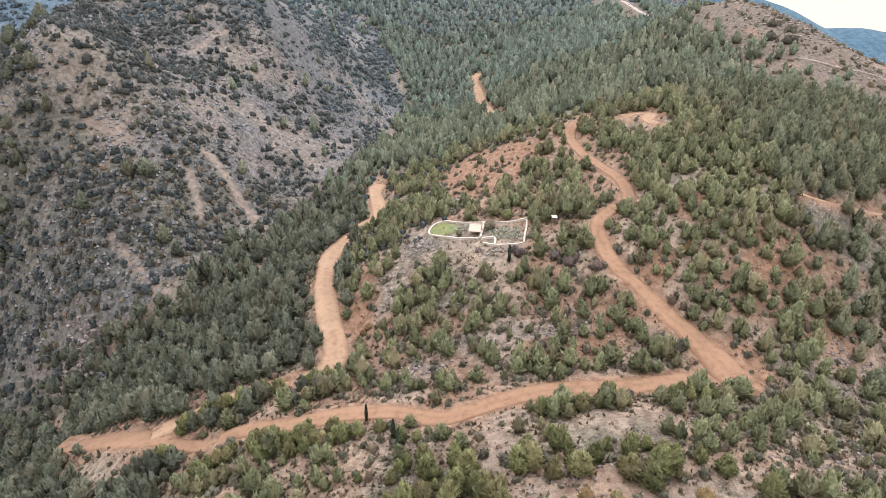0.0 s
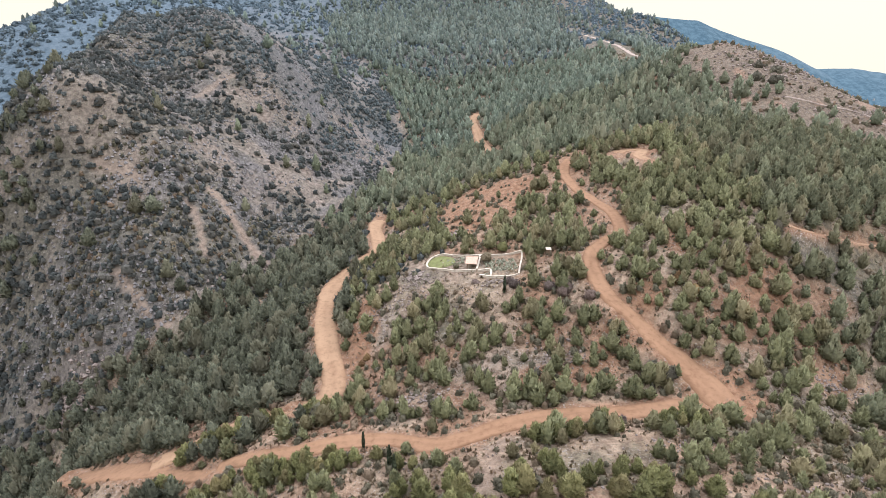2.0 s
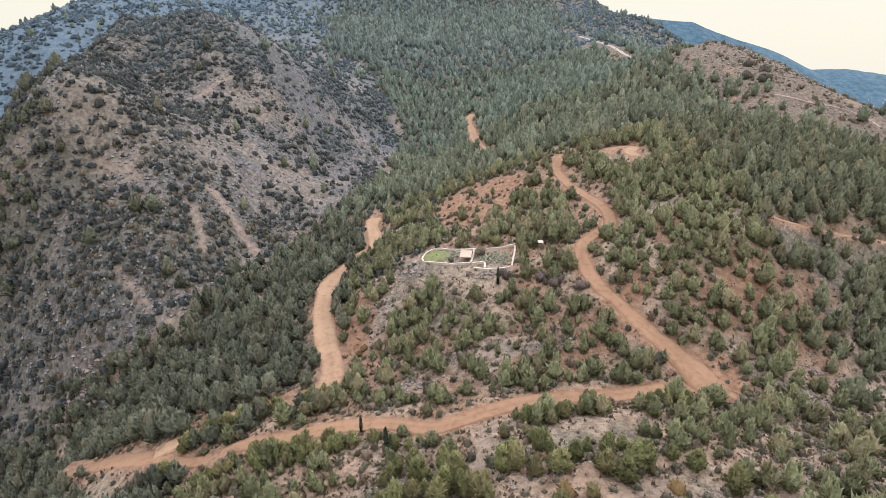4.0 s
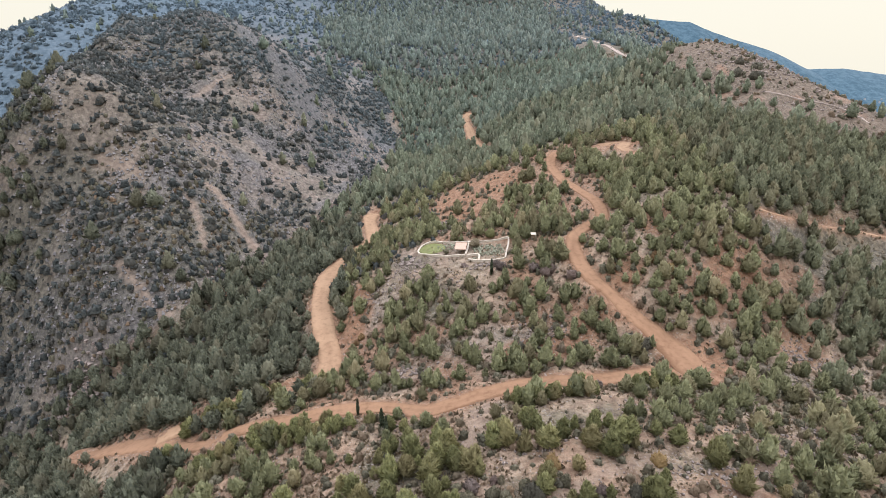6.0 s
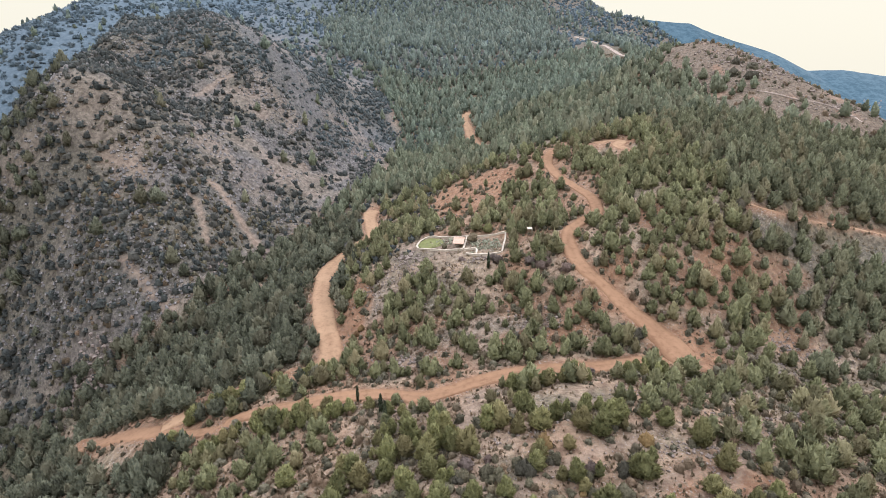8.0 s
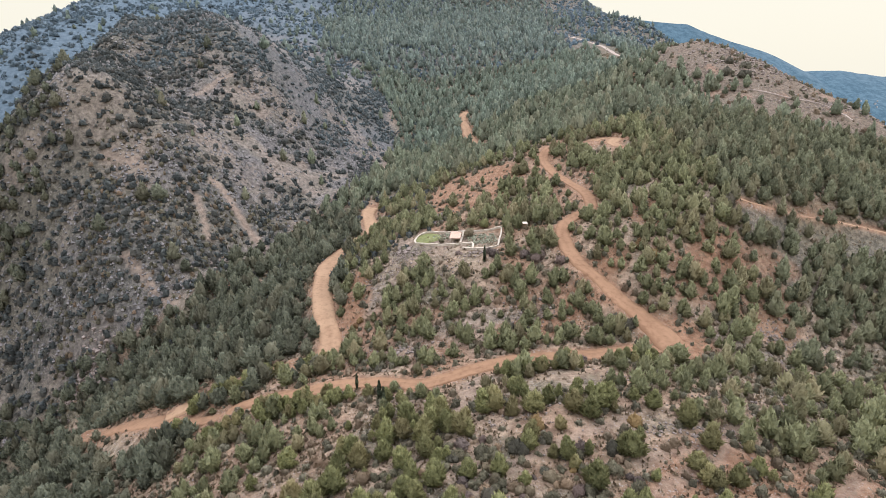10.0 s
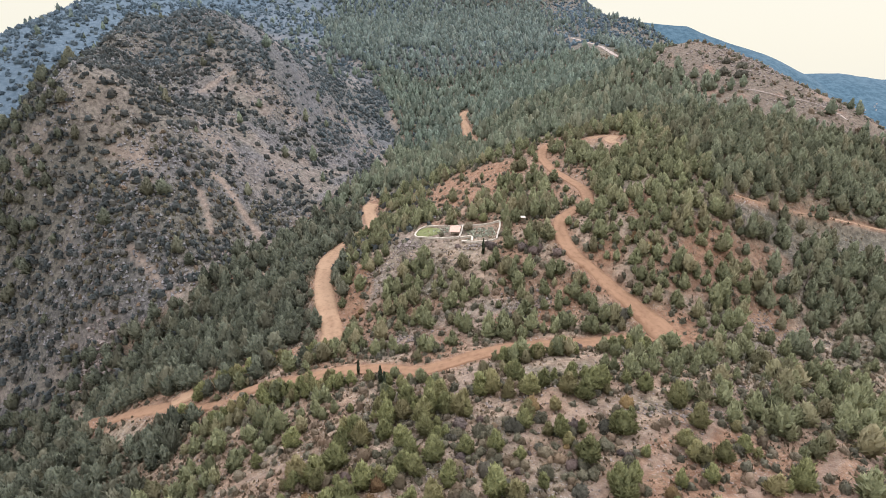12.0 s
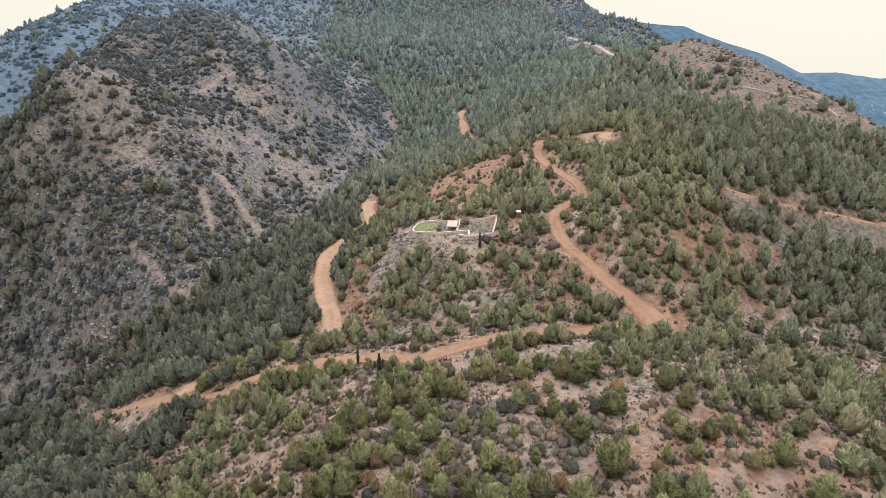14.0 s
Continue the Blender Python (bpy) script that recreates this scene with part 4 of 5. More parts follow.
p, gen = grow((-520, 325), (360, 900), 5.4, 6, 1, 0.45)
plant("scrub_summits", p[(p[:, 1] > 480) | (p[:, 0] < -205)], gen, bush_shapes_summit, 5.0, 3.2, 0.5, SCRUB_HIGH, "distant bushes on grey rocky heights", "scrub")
plant("dry_grass_tufts", *grow((-90, 30), (120, 150), 1.1, 7, 1, 0.35), tuft_shapes, 0.75, 0.6, 0.5, STRAW, "straw-coloured dry grass tufts on stony ground", "dry grass")

# the nearest pines and bushes, each a thing of its own
pines = []
for i in range(8):
    trunk = trunk_mesh("trunk", 20 + i)
    crown = soup("crown", pine_shape(500 + i, 8, 10, 820, 0.085, slim=0.3), PINE)
    pines.append((trunk, crown))


def single(name, pieces, p, w, h, turn, label, category, group):
    ob = new(name)
    ob.location, ob.rotation_euler, ob.scale = p, (0, 0, turn), (w, w, h)
    ob.empty_display_size = 0.2
    for part_name, me in pieces:
        c = new(part_name, me)
        c.parent = ob
    return tagged(ob, label, category, group)


p, gen = grow((-150, 26), (105, NEAR_Y), 2.8, 11, 0)
p = p[np.argsort(np.hypot(p[:, 0] - 5, p[:, 1] - 30))]
for x, y, z in p[:234]:
    h = 3.7 * gen.uniform(0.45, 1.35)
    t, c = pines[gen.integers(0, 8)]
    single("pine_tree", (("trunk", t), ("crown", c)), (x, y, z - 0.05), h * gen.uniform(0.9, 1.25), h, gen.uniform(0, 6.28),
           "bushy young olive-green pine on stony ground", "pine tree", "pines on the near slope")
front = LINES["road_front"]
for k in range(64):    # taller pines along the road's lower edge
    x = gen.uniform(-46, -4) if k < 40 else gen.uniform(10, 40)
    y = np.interp(x, front[::-1, 0], front[::-1, 1]) - 4.6 - gen.uniform(0, 3.0)
    h = gen.uniform(2.6, 3.7)
    t, c = pines[gen.integers(0, 8)]
    single("pine_tree", (("trunk", t), ("crown", c)), (x, y, float(ground_z(np.array([x]), np.array([y]))[0]) - 0.05), h * gen.uniform(0.85, 1.1), h, gen.uniform(0, 6.28),
           "young olive-green pine beside the dirt road", "pine tree", "pines along the front road")
for k in range(26):    # close rows at the road's edge
    x = gen.uniform(-34, -16) if k < 20 else gen.uniform(-56, -49)
    y = np.interp(x, front[::-1, 0], front[::-1, 1]) - 3.4 - gen.uniform(0, 1.4)
    h = gen.uniform(2.8, 4.2)
    t, c = pines[gen.integers(0, 8)]
    single("pine_tree", (("trunk", t), ("crown", c)), (x, y, float(ground_z(np.array([x]), np.array([y]))[0]) - 0.05), h * gen.uniform(0.9, 1.15), h, gen.uniform(0, 6.28),
           "young olive-green pine beside the dirt road", "pine tree", "pines along the front road")
for k in range(40):    # and between the two roads
    x = gen.uniform(-57, -24)
    y = np.interp(x, LINES["road_low"][::-1, 0], LINES["road_low"][::-1, 1]) - 3.0 - gen.uniform(0, 1.2)
    if roads_at(np.array([x]), np.array([y]))[0][0] < 0.8:
        continue
    h = gen.uniform(3.0, 4.4)
    t, c = pines[gen.integers(0, 8)]
    single("pine_tree", (("trunk", t), ("crown", c)), (x, y, float(ground_z(np.array([x]), np.array([y]))[0]) - 0.05), h * gen.uniform(0.9, 1.1), h, gen.uniform(0, 6.28),
           "young olive-green pine beside the dirt road", "pine tree", "pines along the front road")
rest = p[234:]
low = rest[:, 0] < -48
plant("pine_thicket", rest[~low], gen, pine_shapes_mid, 3.8, 3.7, 0.45, PINE_WOOD, "olive-green young pines on the stony slope", "pine wood")
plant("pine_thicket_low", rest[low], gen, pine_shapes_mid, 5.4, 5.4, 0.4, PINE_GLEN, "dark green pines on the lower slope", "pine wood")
bushes = []
for kind, material, label in (("bush", SCRUB, "low grey-green evergreen bush on stony ground"), ("bush", SCRUB, "low grey-green evergreen bush on stony ground"),
                              ("holm_oak", HOLM, "rounded dark holm oak bush on stony ground"), ("autumn_shrub", RUST, "rust-orange autumn shrub on dry ground"),
                              ("leafless_shrub", TWIGS, "brownish leafless shrub on dry ground")):
    k = len(bushes)
    bushes.append((kind, label, [soup("foliage", bush_shape(600 + 8 * k + i, 4, 8, 200, 0.09), material) for i in range(4)]))


def shrub(which, x, y, z, w, gen):
    kind, label, meshes = bushes[which]
    ob = tagged(new(kind, meshes[gen.integers(0, len(meshes))]), label, "bush" if which < 2 else "shrub", "bushes on the near slope")
    ob.location, ob.rotation_euler, ob.scale = (x, y, z - 0.05), (0, 0, gen.uniform(0, 6.28)), (w, w, w * gen.uniform(0.75, 1.1))


p, gen = grow((-95, 30), (105, NEAR_Y), 1.9, 12, 1)
p = p[np.argsort(np.hypot(p[:, 0] - 5, p[:, 1] - 35))]
for x, y, z in p[:300]:
    shrub(gen.choice(5, p=(0.42, 0.34, 0.07, 0.06, 0.11)), x, y, z, 1.7 * gen.uniform(0.4, 1.6), gen)
SHRUBS = [    # the conspicuous ones: kind, place, width
    (2, 38.4, 95.6, 4.6), (2, 36.5, 97.5, 3.4), (2, 10.7, 55, 3.0), (2, 23.2, 54.2, 2.6), (2, 15.3, 98.5, 2.4), (2, -4.1, 93.9, 2.8), (2, -12, 90.5, 2.0), (2, 72.4, 127.6, 4.2), (2, -26, 96.5, 3.4), (2, 17, 42, 2.6), (2, 8, 43, 2.4),
    (2, 130, 255, 6), (2, 137, 250, 6.5), (2, 137, 268, 5), (2, 143, 262, 5.5), (2, 112, 268, 6), (2, 104, 280, 5),
    (3, 46.5, 114.3, 3.4), (3, 48.9, 111.9, 3.0), (3, 17.4, 93.3, 2.2), (3, 28, 59.9, 2.6), (3, 14, 59.7, 2.6), (3, -18.9, 114.5, 2.2), (3, -20, 113, 1.8), (3, 12.6, 141.5, 2.4),
    (4, 24, 117, 3.6), (4, 28, 113, 3.4), (4, 20.5, 119, 3.2), (4, 27, 84, 2.2), (4, 5, 127.5, 2.4), (4, 13.5, 122.5, 3.4), (4, -12, 122, 2.4),
]
for which, x, y, w in SHRUBS:
    shrub(which, x, y, float(ground_z(np.array([x]), np.array([y]))[0]), w, gen)
plant("scrub_near", p[300:], gen, bush_shapes_mid, 1.6, 1.3, 0.55, SCRUB_WARM, "grey-green low bushes on the stony slope", "scrub")

# ---- tracks on the ridge ----
def draped(name, points, width, material, label):
    line = spline([(x, y, 0) for x, y in points])
    z = ground_z(line[:, 0], line[:, 1])
    line[:, 2] = np.convolve(np.pad(z, 2, mode="edge"), np.ones(5) / 5, "valid") + 0.15
    return road(name, line, width, material, label, 0.25)


draped("track_ridge", [(119, 614), (120, 586), (122, 567), (129, 527), (133, 481), (135, 454), (137, 418), (131, 370), (120, 330)], 3.4, PALE, "pale track along the ridge")
draped("track_crest", [(132.5, 237.7), (137.2, 235.3), (144.7, 231.5), (151.4, 230.5), (159.4, 228), (161.8, 224.4), (165.3, 217.6)], 0.9, PALE, "thin pale track along the bare crest")

# ---- stones ----
def rock_shape(seed, rings=3, sides=6):
    """A rough angular stone one unit across."""
    gen = np.random.default_rng(seed)
    v = [(0, 0, -0.35)]
    for i in range(rings):
        a = math.pi * (i + 1) / (rings + 1)
        for j in range(sides):
            t = 2 * math.pi * (j + 0.5 * (i % 2)) / sides
            r = 0.5 * gen.uniform(0.75, 1.15)
            v.append((math.sin(a) * math.cos(t) * r, math.sin(a) * math.sin(t) * r * 0.8, -math.cos(a) * r * 0.7))
    v.append((0, 0, 0.36))
    f, last = [], len(v) - 1
    for j in range(sides):
        k = (j + 1) % sides
        f.append((0, 1 + k, 1 + j))
        f.append((last, last - sides + j, last - sides + k))
        for i in range(rings - 1):
            a = 1 + i * sides
            f += [(a + j, a + k, a + sides + k), (a + j, a + sides + k, a + sides + j)]
    v = np.array(v)[np.array(f)].reshape(-1, 3)
    return v, v, np.arange(len(v)).reshape(-1, 3)


def rock_material(name, dark, light):
    m, n, l, bsdf = nodes_of(name)
    geo = n.new("ShaderNodeNewGeometry")
    f = noise_at(n, l, geo.outputs["Position"], 1.6, 6, 0.7)
    c = mixed(n, l, geo.outputs["Random Per Island"], dark, light)
    c = mixed(n, l, ramp(n, l, f, 0.4, 0.7), c, tuple(v * 0.7 for v in dark))
    l.new(c, bsdf.inputs["Base Color"])
    bsdf.inputs["Roughness"].default_value = 0.95
    bump(n, l, bsdf, f, 0.8, 0.2)
    return m


ROCK = rock_material("weathered_rock", (0.172, 0.134, 0.112), (0.335, 0.272, 0.232))
SCREE_ROCK = rock_material("grey_scree", (0.105, 0.097, 0.093), (0.29, 0.265, 0.25))
STONY = [    # heaps and outcrops: middle, half length and half width, how many, size
    (-9, 132, 6, 7, 260, 0.48), (-17, 128, 5, 8, 180, 0.48), (-2, 158, 5, 7, 140, 0.9), (9, 126, 4, 3, 90, 0.5), (-9.5, 136, 2.0, 2.5, 60, 0.9), (-9, 97, 7, 3, 120, 0.6), (72, 101, 7, 4, 260, 0.45), (80, 97, 8, 4, 200, 0.4), (66, 90, 6, 4, 160, 0.4),
    (48, 64, 9, 5, 200, 0.42), (36, 58, 8, 3, 150, 0.42), (20, 102, 5, 4, 160, 0.6), (34, 76, 7, 4, 120, 0.4), (12, 66, 6, 6, 120, 0.4),
    (150, 275, 26, 34, 700, 1.1), (160, 228, 22, 8, 200, 0.8), (-110, 146, 10, 5, 240, 1.4), (-63, 185, 4, 3, 60, 0.9), (-75, 171, 4, 3, 60, 1.2), (0, 120, 12, 8, 160, 0.45), (58, 70, 8, 5, 160, 0.5),
]
gen = np.random.default_rng(31)
pts, siz = [], []
for cx, cy, a, b, k, size in STONY:
    d = gen.normal(0, 0.5, (k, 2))
    pts.append(np.array([cx, cy]) + d * np.array([a, b]))
    siz.append(size * gen.uniform(0.35, 1.5, k) ** 1.4)
loose = np.column_stack([gen.uniform(-90, 110, 7000), gen.uniform(32, 140, 7000)])
loose = loose[in_flight_cone(loose[:, 0], loose[:, 1], 5) & (fbm(loose[:, 0], loose[:, 1], 8, 3, 55) > 0.48)]
pts.append(loose)
siz.append(0.27 * gen.uniform(0.4, 1.5, len(loose)) ** 1.5)
pts, siz = np.vstack(pts), np.concatenate(siz)
gap, _ = roads_at(pts[:, 0], pts[:, 1])
pts, siz = pts[gap > 0.3], siz[gap > 0.3]
p3 = np.column_stack([pts, ground_z(pts[:, 0], pts[:, 1]) + 0.05 * siz])
joined("loose_stones", [rock_shape(800 + i, 2, 5) for i in range(6)], p3, np.stack([siz, siz * gen.uniform(0.8, 1.7, len(siz))], 1),
       gen.uniform(0, 6.28, len(siz)), gen.uniform(0, 1, len(siz)), ROCK, "pale weathered stones strewn over the slopes", "stones", rounded=False)
slope = np.column_stack([gen.uniform(-200, -35, 22000), gen.uniform(140, 340, 22000)])
slope = slope[(west_side(slope[:, 0], slope[:, 1]) > 0.5) & (fbm(slope[:, 0], slope[:, 1], 16, 4, 66) + gen.normal(0, 0.06, len(slope)) > 0.53)]
siz = 0.95 * gen.uniform(0.35, 1.5, len(slope)) ** 1.6
p3 = np.column_stack([slope, ground_z(slope[:, 0], slope[:, 1]) + 0.05 * siz])
joined("scree_stones", [rock_shape(820 + i, 1, 5) for i in range(6)], p3, np.stack([siz, siz * gen.uniform(0.9, 2.0, len(siz))], 1),
       gen.uniform(0, 6.28, len(siz)), gen.uniform(0, 1, len(siz)), SCREE_ROCK, "grey broken stones on the rocky mountainside", "stones", rounded=False)
# ---- the walled garden on the hill ----
WALL = plain_material("pale_garden_stone", (0.36, 0.30, 0.235), (0.60, 0.52, 0.42), 2.2, 0.9, 0.6)
TILES = plain_material("roof_tiles", (0.40, 0.26, 0.19), (0.56, 0.40, 0.31), 4.0, 0.85, 0.4)
TIMBER = plain_material("weathered_timber", (0.13, 0.09, 0.06), (0.26, 0.19, 0.13), 5.0)
LAWN = plain_material("lawn", (0.105, 0.115, 0.042), (0.195, 0.198, 0.080), 0.9)
AGAVE = leaf_material("grey_green_garden_leaves", (0.27, 0.28, 0.19), (0.47, 0.47, 0.36), (0.42, 0.38, 0.29), True)


def part(name, bm, material, parent, label=""):
    me = bpy.data.meshes.new(name)
    bm.to_mesh(me)
    bm.free()
    me.materials.append(material)
    ob = new(name, me)
    ob.parent = parent
    return tagged(ob, label) if label else ob


def box(sx, sy, sz, m=Matrix(), bevel=0.02):
    bm = bmesh.new()
    bmesh.ops.create_cube(bm, size=1, matrix=m @ Matrix.Diagonal((sx, sy, sz, 1)))
    if bevel:
        bmesh.ops.bevel(bm, geom=bm.edges[:], offset=bevel, segments=1, affect="EDGES")
    return bm


def z_at(x, y):
    return float(ground_z(np.array([x]), np.array([y]))[0])


def stone_wall(points, height, thick, label, closed=False):
    """A low dry-stone wall that follows the ground, with a rough coping."""
    line = spline([(x, y, 0) for x, y in points], 0.45)
    d = np.gradient(line[:, :2], axis=0)
    d /= np.linalg.norm(d, axis=1)[:, None] + 1e-9
    side = np.stack([d[:, 1], -d[:, 0]], 1)
    z = ground_z(line[:, 0], line[:, 1])
    g = np.random.default_rng(len(points))
    thing = new("garden_wall")
    for name, lo, hi, w in (("masonry", -0.5, height - 0.12, thick), ("coping", height - 0.12, height, thick + 0.1)):
        v, f = [], []
        for i in range(len(line)):
            for s, h in ((-1, lo), (-1, hi), (1, hi), (1, lo)):
                q = line[i, :2] + side[i] * s * w / 2 * g.uniform(0.9, 1.12)
                v.append((*q, z[i] + h + g.uniform(-0.04, 0.04)))
        for i in range(len(line) - 1):
            for k in range(4):
                a, b = i * 4 + k, i * 4 + (k + 1) % 4
                f.append((a, b, b + 4, a + 4))
        f += [(0, 3, 2, 1), (len(v) - 4, len(v) - 3, len(v) - 2, len(v) - 1)]
        ob = new(name, sheet(name, v, f, WALL, False))
        ob.parent = thing
    return tagged(thing, label, "stone wall")


stone_wall([(-6.4, 139.4), (-6.8, 141.6), (-5.6, 144), (-2.6, 144.8), (2.4, 142.2), (6.5, 140.8), (10.6, 139.3), (14, 138.6), (17, 137.9)], 0.48, 0.34, "low cream stone wall curving round the hilltop garden")
stone_wall([(17, 137.6), (16.6, 134.5), (15.8, 131), (15.1, 127.4)], 0.5, 0.3, "low cream stone wall stepping down the garden's end")
stone_wall([(14.8, 127.3), (12, 128), (8.8, 129.0), (6.2, 130.6)], 0.5, 0.3, "low cream stone wall above the rocky bank")
stone_wall([(5.4, 133.2), (3, 133.9), (0.9, 134.6), (-2, 136.3), (-4.4, 137.9), (-6.2, 139.2)], 0.48, 0.34, "low cream stone wall along the garden's front")
stone_wall([(6.8, 140.4), (6.6, 138), (6.0, 135), (5.6, 133.4)], 0.55, 0.34, "low cream stone wall dividing the garden")
stone_wall([(5.9, 132.9), (8.2, 132.4), (9.0, 131.6), (8.8, 129.4)], 0.5, 0.34, "low cream stone wall round a small garden bed")


def lawn():
    g = np.arange(-1, 1.001, 0.1)
    a, b = np.meshgrid(g, g)
    r = np.hypot(a, b).ravel()
    x, y = -3.1 + a.ravel() * 3.7, 141.3 + b.ravel() * 3.2 - 0.3 * a.ravel() * 3.0
    z = ground_z(x, y) + 0.22 - 0.7 * smooth(0.93, 1.15, r + 0.15 * (fbm(x, y, 1.5, 2, 3) - 0.5))
    k = len(g)
    c = (np.arange(k - 1)[:, None] * k + np.arange(k - 1)[None]).ravel()
    ob = new("lawn", sheet("lawn", np.stack([x, y, z], 1), np.stack([c, c + 1, c + k + 1, c + k], 1), LAWN))
    tagged(ob, "small bright green lawn inside the garden wall", "lawn", kind="structure")


lawn()


def pavilion(x, y, w, d, h, turn):
    """An open shelter: posts, beams, a back wall and a low gable roof of tiles."""
    ob = new("garden_pavilion")
    z = z_at(x, y)
    ob.matrix_world = pose(x, y, z, 0, 0, turn)
    for sx in (-1, 1):
        for sy in (-1, 1):
            part("post", box(0.16, 0.16, h + 0.6 + 0.5 * sy, pose(sx * (w / 2 - 0.2), sy * (d / 2 - 0.2), h / 2 - 0.3 + 0.25 * sy)), TIMBER, ob)
    for sy in (-1, 1):
        part("beam", box(w, 0.14, 0.16, pose(0, sy * (d / 2 - 0.2), h + 0.12 + 0.34 * sy)), TIMBER, ob)
    part("back_wall", box(w - 0.5, 0.22, h * 0.55 + 0.5, pose(0, d / 2 - 0.3, h * 0.275 - 0.25)), WALL, ob)
    part("bench", box(w - 0.9, 0.4, 0.12, pose(0, d / 2 - 0.75, 0.45)), TIMBER, ob)
    roof = bmesh.new()
    n, rows = 12, []
    for i in range(n * 2 + 1):      # one slope towards the valley, with shallow rows of tiles
        u, lift = -0.5 + i / (n * 2), 0.05 * (i % 2)
        rows.append([roof.verts.new((u * (w + 0.6), d / 2 + 0.35 - v * (d + 0.8), h + 0.75 - 1.0 * v + lift)) for v in (0, 0.33, 0.66, 1)] +
                    [roof.verts.new((u * (w + 0.6), -d / 2 - 0.45, h - 0.36 + lift)), roof.verts.new((u * (w + 0.6), d / 2 + 0.35, h + 0.62 + lift))])
    for i in range(n * 2):
        for k in range(6):
            roof.faces.new((rows[i][k], rows[i + 1][k], rows[i + 1][(k + 1) % 6], rows[i][(k + 1) % 6]))
    part("roof", roof, TILES, ob, "sloping roof of pale pinkish tiles")
    part("ridge_cap", box(w + 0.65, 0.24, 0.1, pose(0, d / 2 + 0.33, h + 0.8)), TILES, ob)
    return tagged(ob, "open timber garden pavilion with a sloping pinkish tiled roof", "pavilion")


pavilion(4.5, 135.9, 2.3, 1.9, 1.4, -8)


def notice_board(x, y, turn):
    ob = new("notice_board")
    ob.matrix_world = pose(x, y, z_at(x, y), 0, 0, turn)
    for sx in (-1, 1):
        part("post", box(0.12, 0.12, 2.6, pose(sx * 0.45, 0, 0.9)), TIMBER, ob)
    part("board", box(1.0, 0.08, 0.8, pose(0, -0.02, 1.45)), TIMBER, ob)
    part("roof", box(1.3, 0.95, 0.08, pose(0, -0.25, 2.2, 22)), WALL, ob, "pale sloping board roof")
    part("roof", box(1.3, 0.45, 0.08, pose(0, 0.32, 2.25, -30)), WALL, ob)
    return tagged(ob, "roofed timber notice board beside the garden", "notice board")


notice_board(22.4, 132.0, 5)
gen = np.random.default_rng(41)
beds = np.vstack([np.array([0.6, 140.0]) + gen.uniform(-1, 1, (60, 2)) * np.array([2.3, 1.8]), np.array([11.4, 134.0]) + gen.uniform(-1, 1, (190, 2)) @ np.array([[3.6, -0.9], [-0.3, 2.8]]), np.array([7.8, 130.9]) + gen.normal(0, 0.4, (8, 2))])
p3 = np.column_stack([beds, ground_z(beds[:, 0], beds[:, 1])])
joined("garden_beds", bush_shapes_mid, p3, gen.uniform(0.4, 0.95, (len(p3), 1)) * np.array([[1, 0.7]]), gen.uniform(0, 6.28, len(p3)), gen.uniform(0, 1, len(p3)), AGAVE, "silvery grey-green low plants in garden beds", "garden plants")


def broadleaf(x, y, h, w, label, seed, material):
    """A small round-headed tree with a forked trunk."""
    ob = new("garden_tree")
    ob.matrix_world = pose(x, y, z_at(x, y), 0, 0, seed * 50)
    for name, me, s in (("trunk", trunk_mesh("trunk", seed, 0.75, 0.03), (h, h, h)), ("crown", soup("crown", (lambda q: (q[0] + np.array([0, 0, 0.32]), q[1], q[2]))(bush_shape(seed, 4, 8, 220, 0.09)), material), (w, w, h))):
        c = new(name, me)
        c.parent, c.scale = ob, s
    return tagged(ob, label, "tree")


broadleaf(8.2, 137.0, 2.6, 3.0, "small olive-brown tree inside the garden wall", 61, SCRUB)
broadleaf(0.8, 136.2, 1.6, 1.8, "small grey-green olive tree by the garden wall", 62, SCRUB)
broadleaf(12.6, 140.4, 2.8, 2.8, "yellowish leafy tree behind the garden wall", 63, PINE)


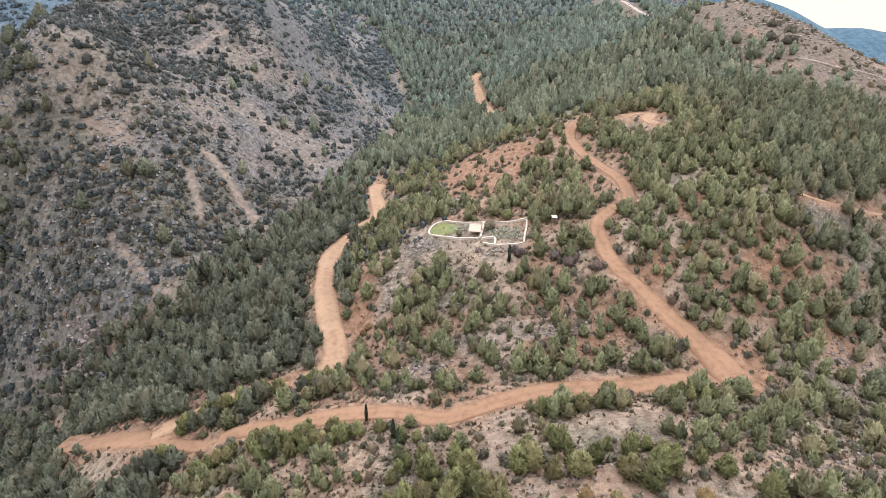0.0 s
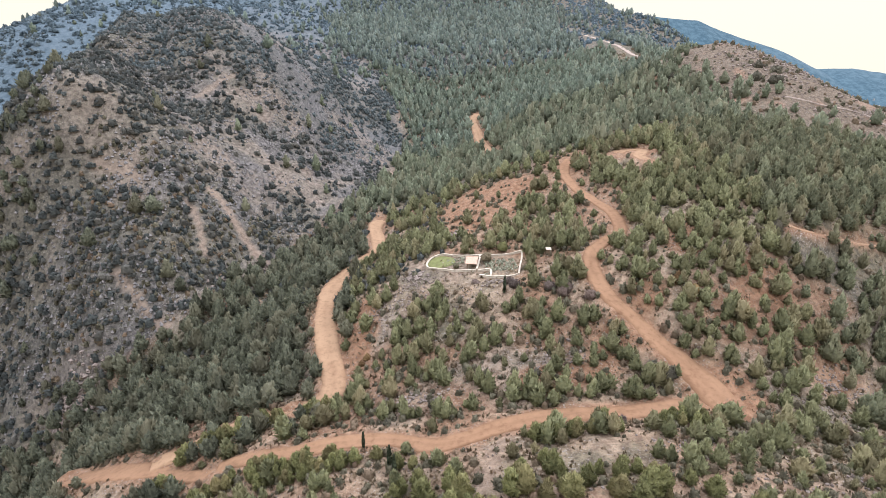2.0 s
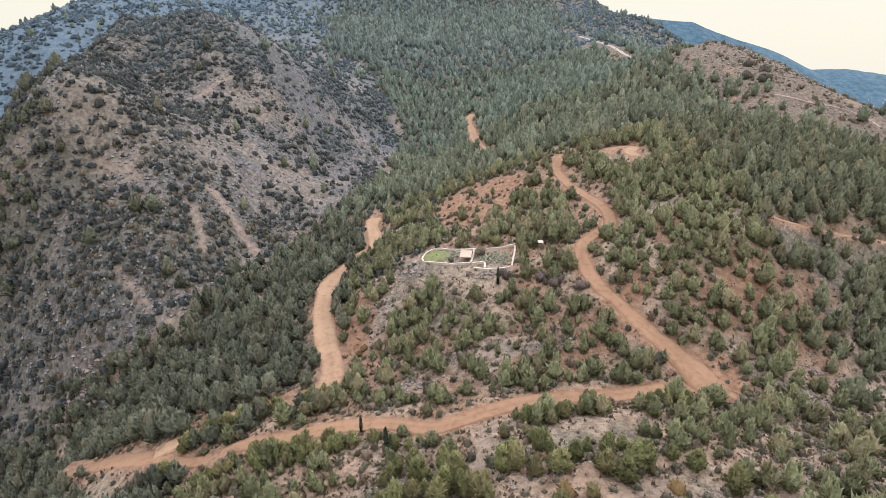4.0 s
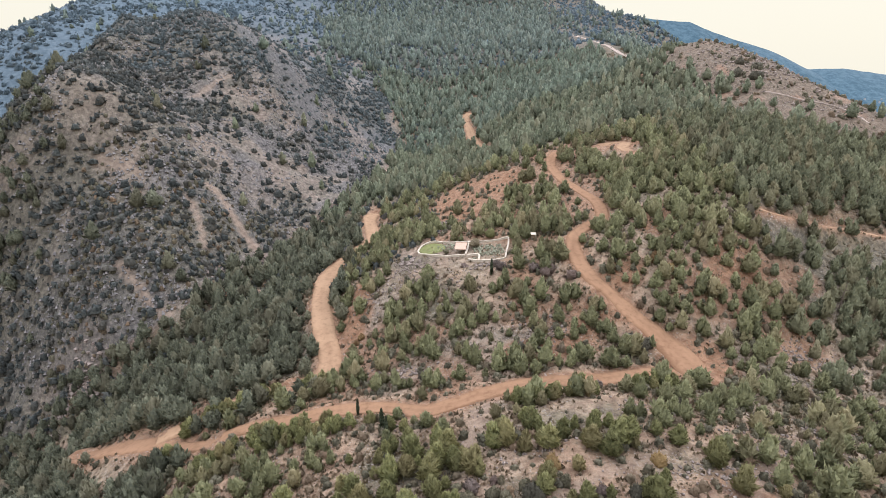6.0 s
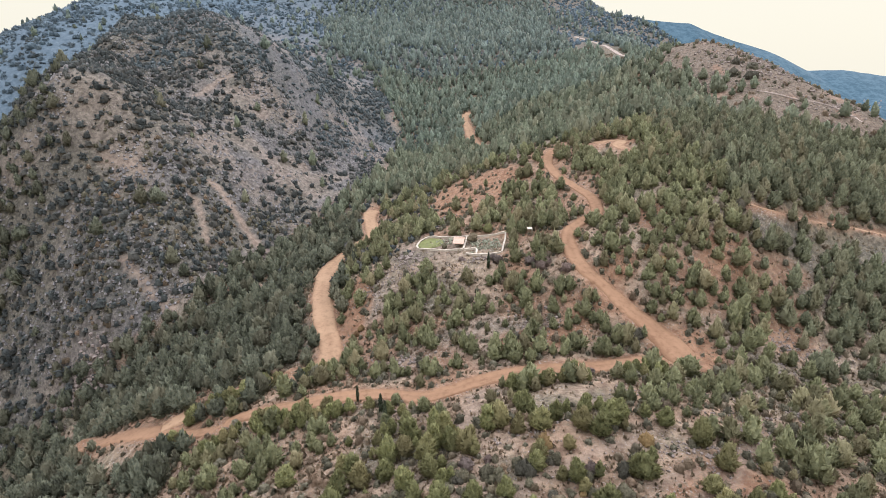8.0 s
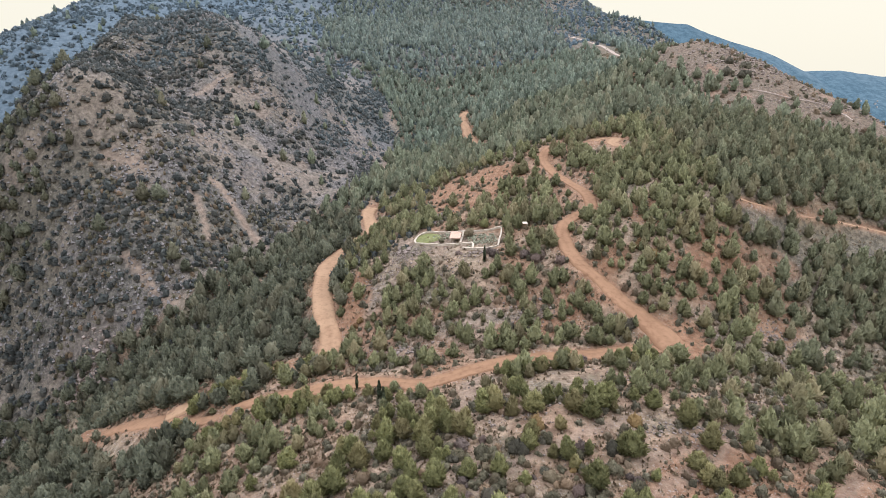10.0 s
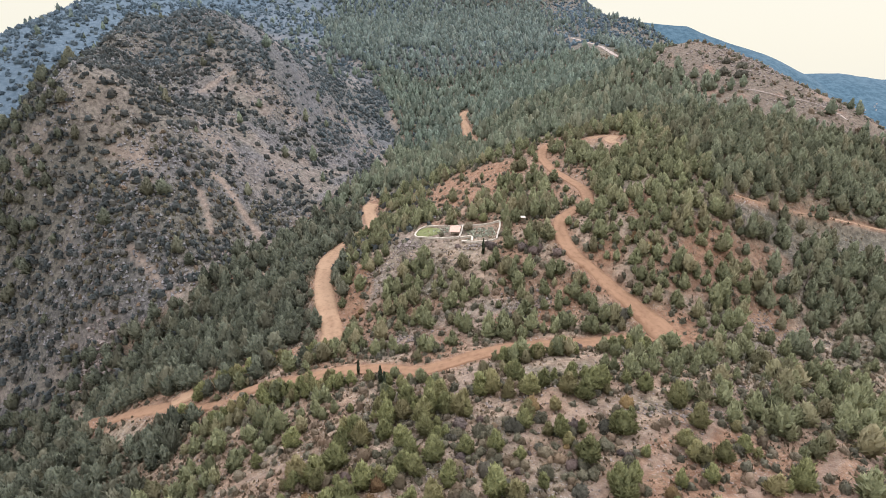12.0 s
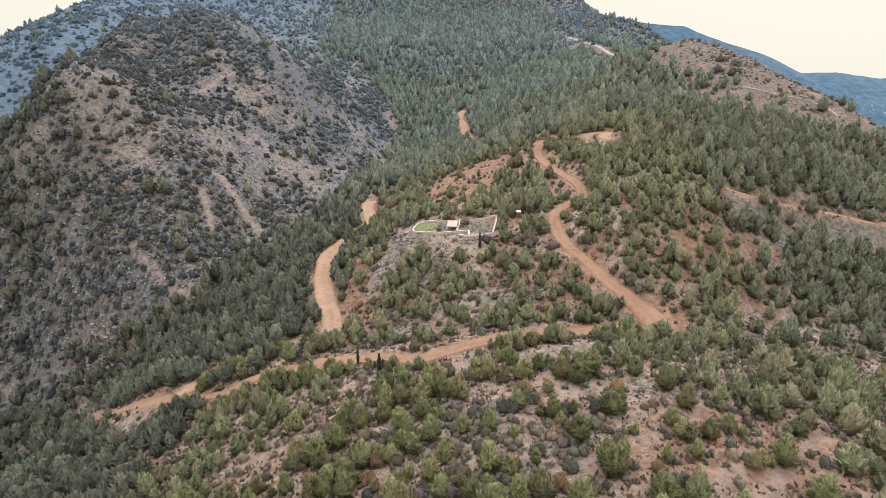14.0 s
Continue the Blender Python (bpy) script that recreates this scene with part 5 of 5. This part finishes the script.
def cypress(x, y, h):
    gen = np.random.default_rng(int(h * 100))
    t = gen.uniform(0, 1, 260)
    r = 0.075 * np.sin(np.clip(t * 2.4 + 0.15, 0, 2.9)) ** 0.7 * gen.uniform(0.6, 1, 260)
    a = gen.uniform(0, 6.28, 260)
    v = tufts(np.stack([np.cos(a) * r, np.sin(a) * r, 0.05 + 0.93 * (1 - t)], 1), 0.055, 4, gen, 2.0, (0, 0, 0.4))
    ob = new("cypress_tree")
    ob.location, ob.scale = (x, y, z_at(x, y) - 0.05), (h, h, h)
    for name, me in (("trunk", trunk_mesh("trunk", 71, 0.5, 0.015)), ("crown", soup("crown", v, CYPRESS))):
        c = new(name, me)
        c.parent = ob
    tagged(ob, "slender dark green cypress on the slope", "cypress tree", "cypresses")


CYPRESS = leaf_material("cypress_leaves", (0.045, 0.058, 0.036), (0.11, 0.125, 0.07), (0.11, 0.12, 0.07), False)
for x, y, h in ((-10.2, 77.5, 4.6), (-9.3, 75.6, 4.2), (11.2, 121.0, 4.2), (-15.2, 84.0, 3.4)):
    cypress(x, y, h)


def dead_trunk(x, y, h, lean):
    ob = new("dead_tree", trunk_mesh("dead_tree", 81, 1.0, 0.03))
    ob.matrix_world = pose(x, y, z_at(x, y), 0, lean, 30) @ Matrix.Diagonal((h, h, h, 1))
    tagged(ob, "bare leaning grey-brown dead pine trunk", "dead tree")


dead_trunk(88, 112.5, 7.0, 9)


# ---- a far village on the flank of the range ----
PLASTER = plain_material("white_plaster", (0.30, 0.33, 0.36), (0.42, 0.44, 0.46), 0.3)
FAR_TILES = plain_material("grey_roof_tiles", (0.20, 0.19, 0.19), (0.30, 0.28, 0.27), 0.5)
gen = np.random.default_rng(51)
for x, y, z in VILLAGE:
    house = new("village_house")
    w, d, h = gen.uniform(4, 6.5), gen.uniform(4, 6), gen.uniform(2.2, 3.4)
    house.matrix_world = pose(x, y - 4, z, 0, 0, gen.uniform(-25, 25))
    part("wall", box(w, d, h + 12, pose(0, 0, h / 2 - 6), 0.1), PLASTER, house)
    gable = bmesh.new()
    vs = [gable.verts.new(q) for q in ((-w / 2 - 0.5, -d / 2 - 0.5, h), (w / 2 + 0.5, -d / 2 - 0.5, h), (w / 2 + 0.5, d / 2 + 0.5, h), (-w / 2 - 0.5, d / 2 + 0.5, h), (-w / 2 - 0.5, 0, h + 3), (w / 2 + 0.5, 0, h + 3))]
    for f in ((0, 1, 5, 4), (2, 3, 4, 5), (0, 4, 3), (1, 2, 5), (0, 3, 2, 1)):
        gable.faces.new([vs[i] for i in f])
    part("roof", gable, FAR_TILES, house)
    tagged(house, "far white village house with a tiled gable roof", "house", "village houses")
